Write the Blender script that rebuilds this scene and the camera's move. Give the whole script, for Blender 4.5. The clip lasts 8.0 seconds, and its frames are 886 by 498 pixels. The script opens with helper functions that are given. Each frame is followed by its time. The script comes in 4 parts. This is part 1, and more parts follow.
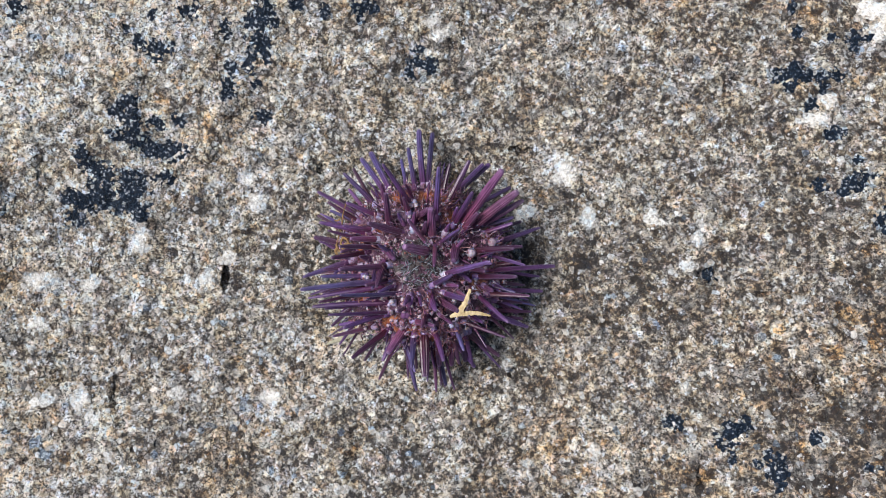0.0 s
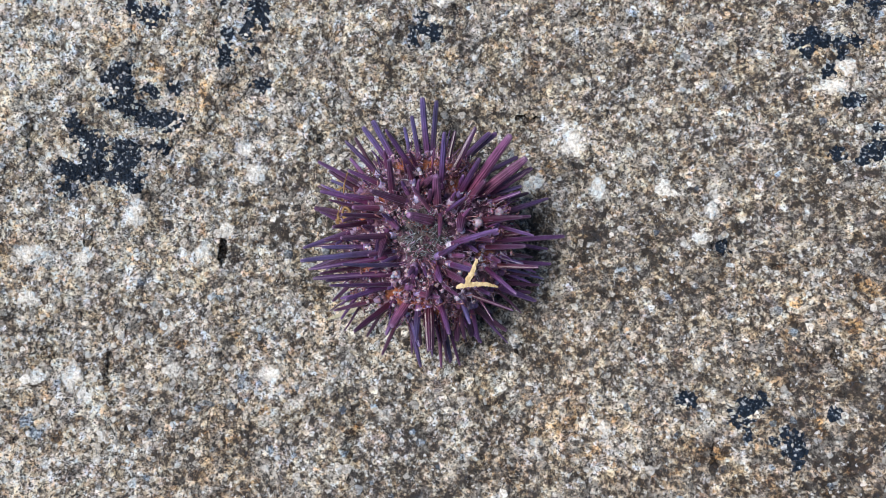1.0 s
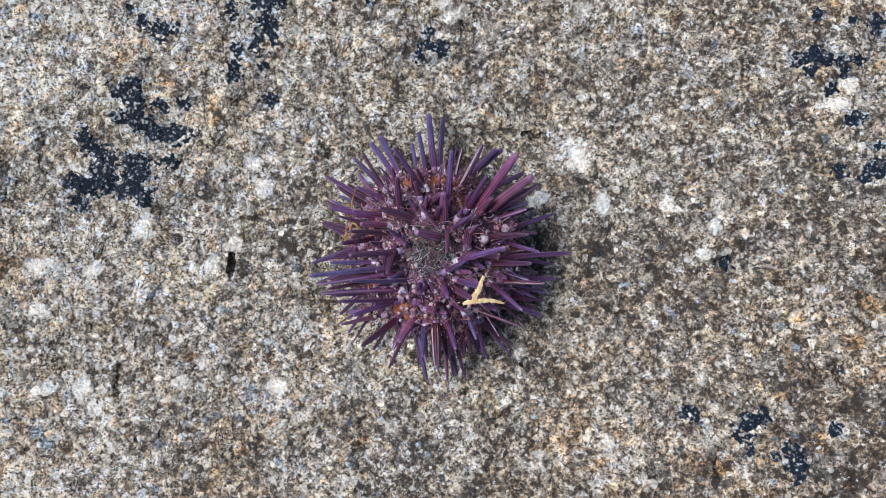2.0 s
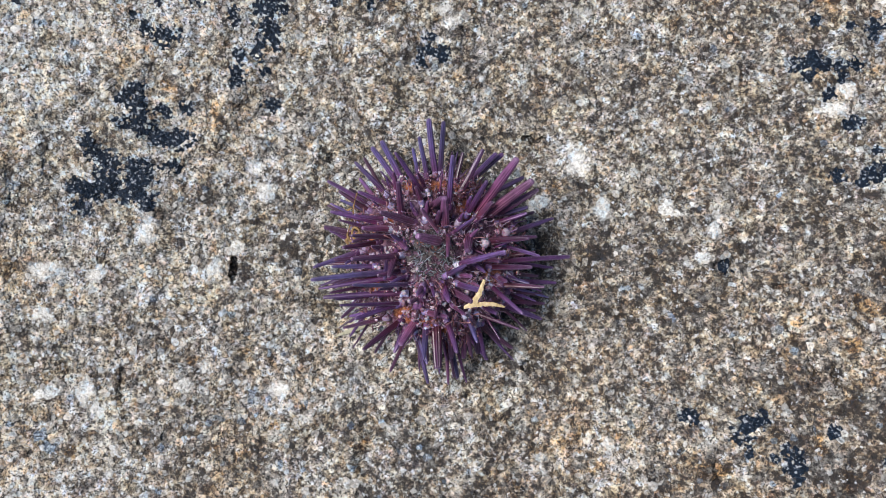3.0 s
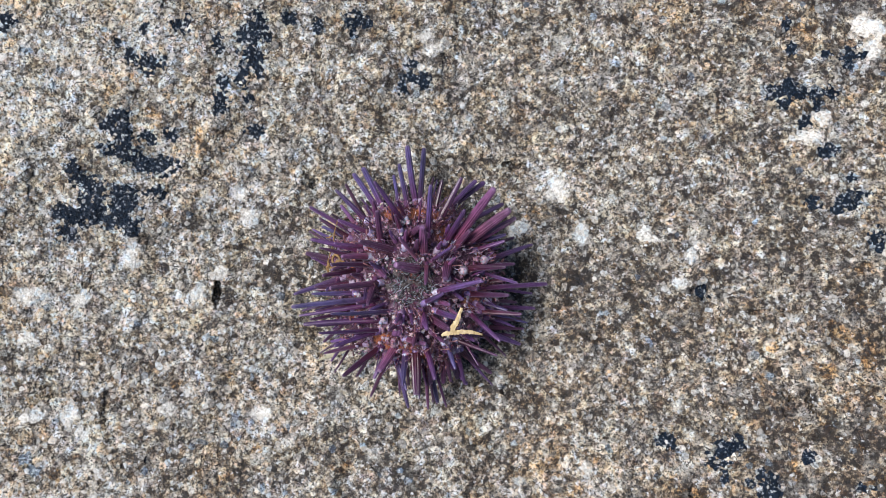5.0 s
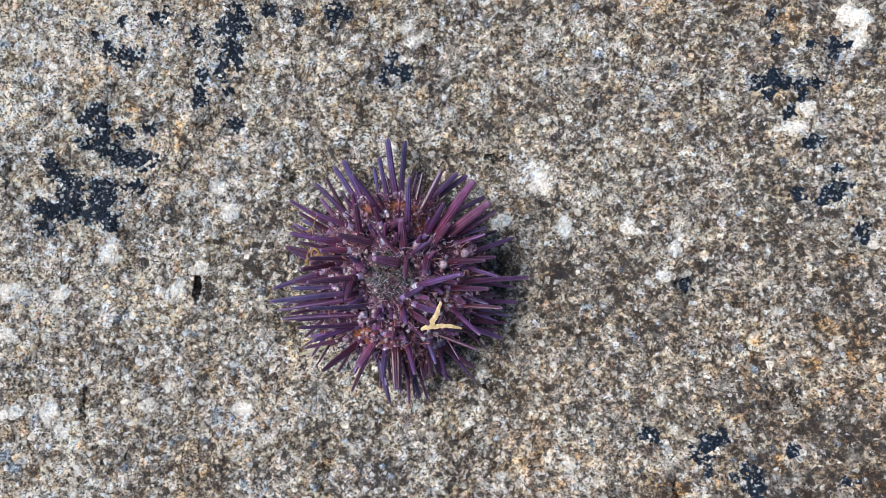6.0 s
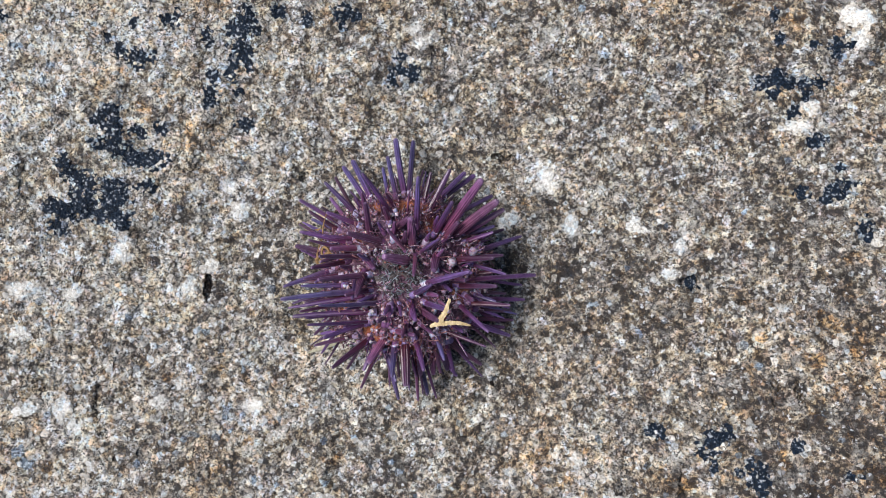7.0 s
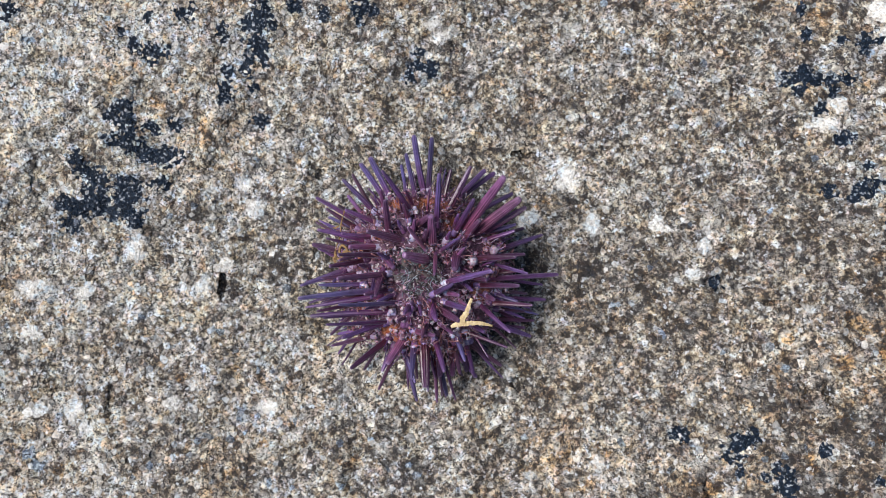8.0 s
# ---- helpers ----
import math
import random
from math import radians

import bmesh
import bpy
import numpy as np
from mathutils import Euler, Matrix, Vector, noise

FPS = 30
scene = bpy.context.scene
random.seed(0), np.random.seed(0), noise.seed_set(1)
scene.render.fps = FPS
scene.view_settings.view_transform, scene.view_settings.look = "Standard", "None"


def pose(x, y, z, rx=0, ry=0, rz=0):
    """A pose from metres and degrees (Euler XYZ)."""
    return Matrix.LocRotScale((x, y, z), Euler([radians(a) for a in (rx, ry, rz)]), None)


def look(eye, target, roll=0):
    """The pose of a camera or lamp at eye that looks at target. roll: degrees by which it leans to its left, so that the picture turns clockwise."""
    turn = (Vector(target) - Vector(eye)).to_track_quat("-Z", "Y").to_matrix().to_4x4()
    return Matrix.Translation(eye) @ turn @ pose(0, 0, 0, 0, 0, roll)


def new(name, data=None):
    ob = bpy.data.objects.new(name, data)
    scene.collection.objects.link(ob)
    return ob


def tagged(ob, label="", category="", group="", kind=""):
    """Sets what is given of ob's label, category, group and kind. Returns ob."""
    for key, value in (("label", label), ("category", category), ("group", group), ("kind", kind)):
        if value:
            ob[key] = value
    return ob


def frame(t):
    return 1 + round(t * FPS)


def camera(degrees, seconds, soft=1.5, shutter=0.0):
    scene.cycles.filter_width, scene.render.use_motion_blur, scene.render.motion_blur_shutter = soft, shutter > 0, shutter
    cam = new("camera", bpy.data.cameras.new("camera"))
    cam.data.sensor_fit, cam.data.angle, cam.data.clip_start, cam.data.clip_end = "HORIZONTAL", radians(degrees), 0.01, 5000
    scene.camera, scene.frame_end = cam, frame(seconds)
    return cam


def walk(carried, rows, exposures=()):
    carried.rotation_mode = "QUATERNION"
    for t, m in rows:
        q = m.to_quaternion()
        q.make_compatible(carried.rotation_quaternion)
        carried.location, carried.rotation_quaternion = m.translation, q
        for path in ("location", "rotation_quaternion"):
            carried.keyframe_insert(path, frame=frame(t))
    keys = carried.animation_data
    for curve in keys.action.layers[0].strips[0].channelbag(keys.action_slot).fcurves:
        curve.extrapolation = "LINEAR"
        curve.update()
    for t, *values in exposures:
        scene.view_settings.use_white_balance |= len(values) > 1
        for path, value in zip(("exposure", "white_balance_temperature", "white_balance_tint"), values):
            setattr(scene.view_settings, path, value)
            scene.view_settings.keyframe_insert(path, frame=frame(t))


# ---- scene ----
MM = 0.001
cam = camera(62.0, 8.0, soft=0.98)
ROWS = [
    (0.0, 0.01017, -0.01028, 0.15500, 5.302, 2.261, 0.105),
    (0.2, 0.01064, -0.01025, 0.15362, 5.260, 2.262, 0.093),
    (0.5, 0.00890, -0.01154, 0.15151, 5.197, 2.264, 0.075),
    (0.8, 0.00951, -0.01442, 0.15025, 5.108, 2.183, 0.077),
    (1.0, 0.00865, -0.01473, 0.14961, 5.048, 2.128, 0.078),
    (1.2, 0.00750, -0.01710, 0.14983, 4.951, 2.136, 0.144),
    (1.5, 0.00845, -0.01319, 0.15071, 4.806, 2.149, 0.244),
    (1.7, 0.00729, -0.01176, 0.15099, 4.854, 2.143, 0.289),
    (2.8, 0.00860, -0.01160, 0.15323, 5.114, 2.118, 0.314),
    (3.0, 0.00733, -0.01156, 0.15258, 5.161, 2.116, 0.264),
    (3.5, 0.00761, -0.01006, 0.15302, 5.101, 2.117, 0.336),
    (3.7, 0.00822, -0.00962, 0.15416, 5.188, 2.131, 0.342),
    (4.0, 0.00944, -0.00910, 0.15585, 5.318, 2.153, 0.350),
    (4.2, 0.01166, -0.00899, 0.15551, 5.328, 2.151, 0.258),
    (5.3, 0.01132, -0.00670, 0.15430, 5.393, 2.116, 0.305),
    (5.5, 0.01223, -0.00686, 0.15389, 5.405, 2.109, 0.334),
    (5.7, 0.01586, -0.00706, 0.15348, 5.253, 2.157, 0.213),
    (6.0, 0.01526, -0.00736, 0.15309, 5.025, 2.228, 0.030),
    (6.2, 0.01603, -0.00791, 0.15341, 5.005, 2.247, -0.014),
    (6.5, 0.01437, -0.00885, 0.15400, 4.976, 2.277, -0.081),
    (6.8, 0.01299, -0.00956, 0.15442, 5.084, 2.317, -0.035),
    (7.0, 0.01401, -0.00818, 0.15479, 5.155, 2.344, -0.004),
    (7.2, 0.01450, -0.00845, 0.15435, 5.109, 2.378, -0.022),
    (7.5, 0.00932, -0.00779, 0.15402, 5.040, 2.429, -0.047),
    (7.7, 0.00833, -0.00750, 0.15335, 5.129, 2.449, 0.029),
    (8.0, 0.01043, -0.00843, 0.15208, 5.264, 2.477, 0.144),
]
walk(cam, [(t, pose(x, y, z, rx, ry, rz)) for t, x, y, z, rx, ry, rz in ROWS], [(0.0, -0.11, 6500, 10), (8.0, -0.11, 6500, 10)])

# ---------------------------------------------------------------- light
SUN_FROM, SUN_UP = 172.0, 57.0
world = bpy.data.worlds.new("sky")
scene.world = world
world.use_nodes = True
sky = world.node_tree.nodes.new("ShaderNodeTexSky")
sky.sky_type, sky.sun_disc = "NISHITA", False
sky.sun_elevation, sky.sun_rotation = radians(SUN_UP), radians(90 - SUN_FROM)
world.node_tree.nodes["Background"].inputs["Strength"].default_value = 0.084
world.node_tree.links.new(sky.outputs[0], world.node_tree.nodes["Background"].inputs[0])
sun = new("sun", bpy.data.lights.new("sun", "SUN"))
sun.data.energy, sun.data.angle, sun.data.color = 5.0, radians(30), (1.0, 0.97, 0.945)
a, e = radians(SUN_FROM), radians(SUN_UP)
sun.matrix_world = look((2 * math.cos(a) * math.cos(e), 2 * math.sin(a) * math.cos(e), 2 * math.sin(e)), (0, 0, 0))


# ---------------------------------------------------------------- materials
class Nodes:
    """A small helper to write node materials in few lines."""

    def __init__(self, name, rough=0.7, spec=0.4):
        self.mat = bpy.data.materials.new(name)
        self.mat.use_nodes = True
        self.tree = self.mat.node_tree
        self.bsdf = self.tree.nodes["Principled BSDF"]
        self.bsdf.inputs["Roughness"].default_value = rough
        self.bsdf.inputs["Specular IOR Level"].default_value = spec

    def add(self, kind, **inputs):
        n = self.tree.nodes.new("ShaderNode" + kind)
        for key, value in inputs.items():
            self.put(n.inputs[key.replace("_", " ")], value)
        return n

    def put(self, socket, value):
        if isinstance(value, bpy.types.NodeSocket):
            self.tree.links.new(value, socket)
        else:
            socket.default_value = value

    def where(self, out="Object"):
        return self.add("TexCoord").outputs[out]

    def noise(self, scale, detail=3.0, rough=0.55, at=None, distort=0.0):
        return self.add("TexNoise", Vector=at or self.where(), Scale=scale, Detail=detail, Roughness=rough, Distortion=distort).outputs["Fac"]

    def ramp(self, fac, *stops, steps=False):
        n = self.add("ValToRGB", Fac=fac)
        if steps:
            n.color_ramp.interpolation = "CONSTANT"
        els = n.color_ramp.elements
        while len(els) < len(stops):
            els.new(0.5)
        for el, (pos, c) in zip(els, stops):
            el.position = pos
            el.color = (*c, 1) if isinstance(c, tuple) else (c, c, c, 1)
        return n.outputs[0]

    def mix(self, a, b, fac, how="MIX"):
        n = self.tree.nodes.new("ShaderNodeMix")
        n.data_type, n.blend_type = "RGBA", how
        self.put(n.inputs[0], fac)
        self.put(n.inputs[6], a)
        self.put(n.inputs[7], b)
        return n.outputs[2]

    def math(self, how, a, b=0.0):
        n = self.tree.nodes.new("ShaderNodeMath")
        n.operation = how
        self.put(n.inputs[0], a)
        self.put(n.inputs[1], b)
        return n.outputs[0]

    def chance(self):
        """A number from 0 to 1 for each separate piece."""
        return self.math("FRACT", self.math("ADD", self.add("ObjectInfo").outputs["Random"], self.add("NewGeometry").outputs["Random Per Island"]))

    def attribute(self, name):
        n = self.add("Attribute")
        n.attribute_name = name
        return n.outputs["Fac"]

    def bump(self, height, strength, distance):
        n = self.add("Bump", Height=height, Strength=strength, Distance=distance)
        self.put(self.bsdf.inputs["Normal"], n.outputs[0])

    def done(self, color):
        self.put(self.bsdf.inputs["Base Color"], color)
        return self.mat


def granite_material():
    """Weathered granite: blotches, grains and flecks of dark to pale minerals, painted dark crevices, with rust film
    and blue-grey crystals by the rock's own maps.
    """
    m = Nodes("granite", 0.6, 0.4)
    at = m.where()
    value = lambda name: m.attribute(name)
    bent = m.add("TexNoise", Vector=at, Scale=2600.0, Detail=2.0).outputs["Color"]
    warp = m.tree.nodes.new("ShaderNodeVectorMath")
    warp.operation = "MULTIPLY_ADD"
    m.put(warp.inputs[0], bent)
    warp.inputs[1].default_value = (0.0007, 0.0007, 0.0007)
    m.put(warp.inputs[2], at)
    flecks = m.add("SeparateColor", Color=m.add("TexVoronoi", Vector=warp.outputs[0], Scale=3000.0).outputs["Color"])
    bits = m.add("SeparateColor", Color=m.add("TexVoronoi", Vector=warp.outputs[0], Scale=1900.0).outputs["Color"])
    grains = m.add("SeparateColor", Color=m.add("TexVoronoi", Vector=warp.outputs[0], Scale=900.0).outputs["Color"])
    crumb, clump, mottle = m.noise(450, 8, 0.72, at, 0.4), m.noise(760, 3, 0.6, at, 0.4), m.noise(1300, 4, 0.65, at, 0.3)
    lot = m.chance()
    kin = m.math("FRACT", m.math("MULTIPLY", lot, 37.7))
    amount = value("pale")
    for source, weight in ((crumb, 2.60), (flecks.outputs[0], 0.18), (bits.outputs[0], 0.42), (grains.outputs[0], 0.48), (lot, 0.40)):
        amount = m.math("ADD", amount, m.math("MULTIPLY", m.math("SUBTRACT", source, 0.5), weight))
    amount = m.math("ADD", amount, 0.44)
    tone = m.ramp(amount, (0.0, (0.028, 0.023, 0.020)), (0.14, (0.072, 0.056, 0.044)), (0.32, (0.170, 0.144, 0.117)), (0.52, (0.322, 0.288, 0.240)), (0.73, (0.49, 0.462, 0.410)), (0.92, (0.65, 0.62, 0.565)), (1.0, (0.74, 0.75, 0.72)))
    cool = m.ramp(m.math("ADD", m.math("MULTIPLY", kin, 0.6), m.math("MULTIPLY", grains.outputs[1], 0.4)), (0.44, 0.0), (0.70, 1.0))
    tone = m.mix(tone, m.mix(tone, (0.85, 0.99, 1.22, 1), 1.0, "MULTIPLY"), cool)
    olive = m.ramp(m.noise(190, 4, 0.65, at, 0.5), (0.42, 0.0), (0.56, 0.9))
    tone = m.mix(tone, m.mix(tone, (0.985, 0.96, 0.85, 1), 1.0, "MULTIPLY"), olive)
    film = m.math("MULTIPLY", m.ramp(m.noise(270, 5, 0.65, at, 0.6), (0.52, 0.0), (0.68, 0.70)), m.ramp(kin, (0.15, 1.0), (0.6, 0.4)))
    film = m.math("MINIMUM", m.math("ADD", film, m.math("MULTIPLY", value("rust"), m.ramp(m.noise(900, 3, 0.6, at), (0.35, 0.15), (0.6, 1.0)))), 0.92)
    tone = m.mix(tone, m.mix(tone, (1.06, 0.74, 0.42, 1), 1.0, "MULTIPLY"), film)
    tone = m.mix(tone, m.mix(tone, (0.66, 0.90, 1.14, 1), 1.0, "MULTIPLY"), m.math("MINIMUM", value("blue"), 0.9))
    slate = m.ramp(bits.outputs[0], (0.1, (0.07, 0.10, 0.16)), (0.6, (0.17, 0.24, 0.34)), (0.95, (0.42, 0.50, 0.58)))
    tone = m.mix(tone, slate, m.ramp(value("blue"), (0.45, 0.0), (0.9, 0.75)))
    tone = m.mix(tone, m.mix(tone, (1.05, 0.93, 0.98, 1), 1.0, "MULTIPLY"), m.ramp(grains.outputs[2], (0.7, 0.0), (0.95, 0.6)))
    lilac = m.ramp(m.noise(300, 4, 0.65, m.add("Mapping", Vector=at, Location=(0.7, 0.3, 0.1)).outputs[0], 0.4), (0.54, 0.0), (0.68, 0.7))
    tone = m.mix(tone, m.mix(tone, (0.96, 0.93, 1.07, 1), 1.0, "MULTIPLY"), lilac)
    amber = m.math("MULTIPLY", m.ramp(kin, (0.05, 0.30), (0.08, 0.0)), m.ramp(m.noise(420, 4, 0.6, m.add("Mapping", Vector=at, Location=(0.2, 0.9, 0.4)).outputs[0]), (0.46, 0.0), (0.6, 1.0)))
    tone = m.mix(tone, m.mix(tone, (1.10, 0.70, 0.42, 1), 1.0, "MULTIPLY"), amber)
    stain = m.ramp(m.noise(150, 5, 0.65, m.add("Mapping", Vector=at, Location=(0.9, 0.5, 0.3)).outputs[0], 0.4), (0.48, 0.0), (0.62, 0.6))
    tone = m.mix(tone, m.mix(tone, (1.04, 0.90, 0.68, 1), 1.0, "MULTIPLY"), stain)
    wash = m.ramp(m.noise(230, 5, 0.68, m.add("Mapping", Vector=at, Location=(0.1, 0.7, 0.6)).outputs[0], 0.4), (0.52, 0.0), (0.66, 0.36))
    tone = m.mix(tone, (0.60, 0.585, 0.545, 1), wash)
    flint = m.math("MULTIPLY", m.ramp(bits.outputs[1], (0.88, 0.0), (0.92, 0.6)), m.ramp(m.noise(260, 3, 0.6, m.add("Mapping", Vector=at, Location=(0.5, 0.1, 0.8)).outputs[0]), (0.48, 0.0), (0.58, 1.0)))
    tone = m.mix(tone, (0.030, 0.040, 0.060, 1), flint)
    spark = m.math("MULTIPLY", m.ramp(bits.outputs[0], (0.965, 0.0), (0.98, 0.7)), m.ramp(mottle, (0.42, 0.0), (0.52, 1.0)))
    tone = m.mix(tone, (0.70, 0.74, 0.80, 1), spark)
    tone = m.mix(tone, (0.026, 0.021, 0.019, 1), m.ramp(m.noise(2200, 3, 0.6, at), (0.395, 0.92), (0.45, 0.0)))
    # Near-black specks put the shade of tiny crevices into the colour.
    tone = m.mix(tone, (0.012, 0.011, 0.012, 1), m.ramp(m.noise(1350, 4, 0.62, m.add("Mapping", Vector=at, Location=(0.3, 0.6, 0.2)).outputs[0]), (0.39, 0.93), (0.43, 0.0)))
    quartz = m.mix(m.ramp(mottle, (0.32, (0.46, 0.43, 0.37)), (0.50, (0.76, 0.74, 0.70)), (0.62, (0.82, 0.81, 0.78))), m.ramp(mottle, (0.32, (0.36, 0.42, 0.46)), (0.55, (0.68, 0.77, 0.82))), m.ramp(m.math("ADD", grains.outputs[1], m.math("MULTIPLY", value("blue"), 0.5)), (0.70, 0.0), (0.90, 0.8)))
    tone = m.mix(tone, quartz, m.math("MULTIPLY", value("white"), m.ramp(m.math("ADD", m.math("MULTIPLY", clump, 0.6), m.math("MULTIPLY", bits.outputs[2], 0.4)), (0.32, 0.25), (0.50, 0.92))))
    height = m.math("ADD", mottle, m.math("MULTIPLY", m.math("ADD", flecks.outputs[2], m.math("MULTIPLY", grains.outputs[2], 1.2)), 0.45))
    height = m.math("ADD", height, m.math("MULTIPLY", m.noise(4200, 4, 0.65, at), 0.6))
    m.bump(height, 0.60, 0.00030)
    m.put(m.bsdf.inputs["Roughness"], m.ramp(flecks.outputs[0], (0.0, 0.85), (0.8, 0.6), (1.0, 0.28)))
    return m.done(tone)


def lichen_material():
    m = Nodes("black_lichen_crust", 0.5, 0.2)
    at = m.where()
    fleck = m.add("SeparateColor", Color=m.add("TexVoronoi", Vector=at, Scale=2600.0).outputs["Color"])
    fine = m.noise(1500, 4, 0.65, at)
    amount = m.math("ADD", m.math("MULTIPLY", m.chance(), 0.25), m.math("ADD", m.math("MULTIPLY", fleck.outputs[0], 0.45), m.math("MULTIPLY", m.math("SUBTRACT", fine, 0.5), 1.5)))
    tone = m.ramp(amount, (0.0, (0.002, 0.005, 0.010)), (0.45, (0.005, 0.013, 0.028)), (0.58, (0.014, 0.030, 0.058)), (0.68, (0.10, 0.12, 0.15)), (0.80, (0.50, 0.52, 0.55)))
    chips = m.add("SeparateColor", Color=m.add("TexVoronoi", Vector=at, Scale=2500.0).outputs["Color"])
    tone = m.mix(tone, (0.34, 0.36, 0.39, 1), m.math("MULTIPLY", m.ramp(chips.outputs[0], (0.86, 0.0), (0.90, 1.0)), m.ramp(fine, (0.45, 0.0), (0.55, 1.0))))
    m.bump(m.math("ADD", fine, m.math("MULTIPLY", fleck.outputs[1], 0.5)), 0.8, 0.0004)
    m.put(m.bsdf.inputs["Roughness"], m.ramp(fleck.outputs[2], (0.0, 0.85), (0.85, 0.55), (1.0, 0.3)))
    return m.done(tone)


def bedrock_material():
    m = Nodes("weathered_granite", 0.85, 0.3)
    at = m.where()
    cell = m.add("TexVoronoi", Vector=at, Scale=900.0)
    tone = m.ramp(m.add("SeparateColor", Color=cell.outputs["Color"]).outputs[0], (0.0, (0.04, 0.034, 0.03)), (0.3, (0.13, 0.10, 0.07)), (0.6, (0.27, 0.22, 0.17)), (1.0, (0.52, 0.48, 0.42)))
    tone = m.mix(tone, m.ramp(m.noise(60, 6, 0.6, at), (0.3, 0.55), (0.7, 1.2)), 0.8, "MULTIPLY")
    tone = m.mix(tone, (0.15, 0.095, 0.05, 1), m.math("MULTIPLY", m.noise(14, 5, 0.6, at), 0.45))
    m.bump(m.noise(900, 4, 0.6, at), 0.6, 0.001)
    return m.done(tone)


def spine_material(name, hues, tip, root):
    m = Nodes(name, 0.36, 0.42)
    along = m.add("SeparateXYZ", Vector=m.where("Generated")).outputs["Z"]
    hue = m.ramp(m.add("ObjectInfo").outputs["Random"], *zip((0.0, 0.35, 0.65, 0.85, 1.0), hues))
    # Lilac tips, with a bluish sky sheen put into their colour.
    tone = m.mix(hue, (*tip, 1), m.ramp(along, (0.2, 0.0), (0.65, 0.42), (1.0, 0.58)))
    tone = m.mix(tone, (0.40, 0.28, 0.50, 1), m.ramp(along, (0.0, 0.0), (0.90, 0.0), (0.97, 0.12), (1.0, 0.28)))
    tone = m.mix(tone, (*root, 1), m.ramp(along, (0.0, 0.75), (0.25, 0.35), (0.55, 0.0)))
    streak = m.noise(1.0, 3, 0.6, m.add("Mapping", Vector=m.where(), Scale=(5200, 5200, 260)).outputs[0])
    tone = m.mix(tone, m.ramp(streak, (0.28, 0.28), (0.50, 0.85), (0.66, 1.6), (0.74, 1.9)), 0.6, "MULTIPLY")
    blots = m.noise(700, 4, 0.6)
    tone = m.mix(tone, m.ramp(blots, (0.3, 0.55), (0.6, 1.1)), 0.8, "MULTIPLY")
    value = m.math("FRACT", m.math("MULTIPLY", m.add("ObjectInfo").outputs["Random"], 13.7))
    tone = m.mix(tone, m.ramp(value, (0.0, 0.50), (0.5, 0.85), (1.0, 1.2)), 1.0, "MULTIPLY")
    m.bump(streak, 0.35, 0.0001)
    m.bsdf.inputs["Sheen Weight"].default_value = 0.35
    m.bsdf.inputs["Sheen Roughness"].default_value = 0.35
    m.bsdf.inputs["Sheen Tint"].default_value = (0.72, 0.62, 0.95, 1)
    m.bsdf.inputs["Coat Weight"].default_value = 0.14
    m.bsdf.inputs["Coat Roughness"].default_value = 0.15
    return m.done(tone)


def collar_material():
    m = Nodes("pale_lilac_collar", 0.4, 0.5)
    tone = m.ramp(m.add("ObjectInfo").outputs["Random"], (0.0, (0.10, 0.035, 0.085)), (0.6, (0.17, 0.07, 0.18)), (0.85, (0.30, 0.20, 0.36)), (1.0, (0.46, 0.38, 0.50)))
    tone = m.mix(tone, m.ramp(m.noise(3000, 3), (0.3, 0.6), (0.7, 1.25)), 0.8, "MULTIPLY")
    return m.done(tone)


def body_material():
    m = Nodes("urchin_skin", 0.40, 0.5)
    at = m.where()
    tone = m.ramp(m.noise(420, 5, 0.65, at, 0.5), (0.25, (0.014, 0.004, 0.012)), (0.42, (0.045, 0.014, 0.032)), (0.54, (0.12, 0.050, 0.090)), (0.68, (0.28, 0.17, 0.25)))
    flesh = m.ramp(m.noise(900, 4, 0.6, at), (0.3, (0.13, 0.024, 0.014)), (0.5, (0.36, 0.095, 0.035)), (0.72, (0.58, 0.25, 0.13)))
    tone = m.mix(tone, flesh, m.math("MINIMUM", m.math("MULTIPLY", m.attribute("orange"), m.ramp(m.noise(500, 3, 0.6, at), (0.35, 0.4), (0.55, 1.4))), 1.0))
    m.bump(m.noise(1400, 5, 0.65, at), 1.0, 0.0007)
    m.bsdf.inputs["Coat Weight"].default_value = 0.3
    return m.done(tone)


def tissue_material(name, stops, rough=0.45, coat=0.2, soft=0.0):
    m = Nodes(name, rough, 0.5)
    m.bsdf.inputs["Subsurface Weight"].default_value = soft
    m.bsdf.inputs["Subsurface Scale"].default_value = 0.0008
    tone = m.ramp(m.add("ObjectInfo").outputs["Random"], *stops)
    tone = m.mix(tone, m.ramp(m.noise(2200, 3), (0.3, 0.6), (0.7, 1.3)), 0.8, "MULTIPLY")
    m.bsdf.inputs["Coat Weight"].default_value = coat
    return m.done(tone)


def weed_material(name, dark, light):
    m = Nodes(name, 0.6, 0.4)
    at = m.where()
    tone = m.ramp(m.noise(900, 4, 0.6, at), (0.3, dark), (0.7, light))
    m.bump(m.noise(2600, 3, 0.6, at), 0.6, 0.0003)
    return m.done(tone)


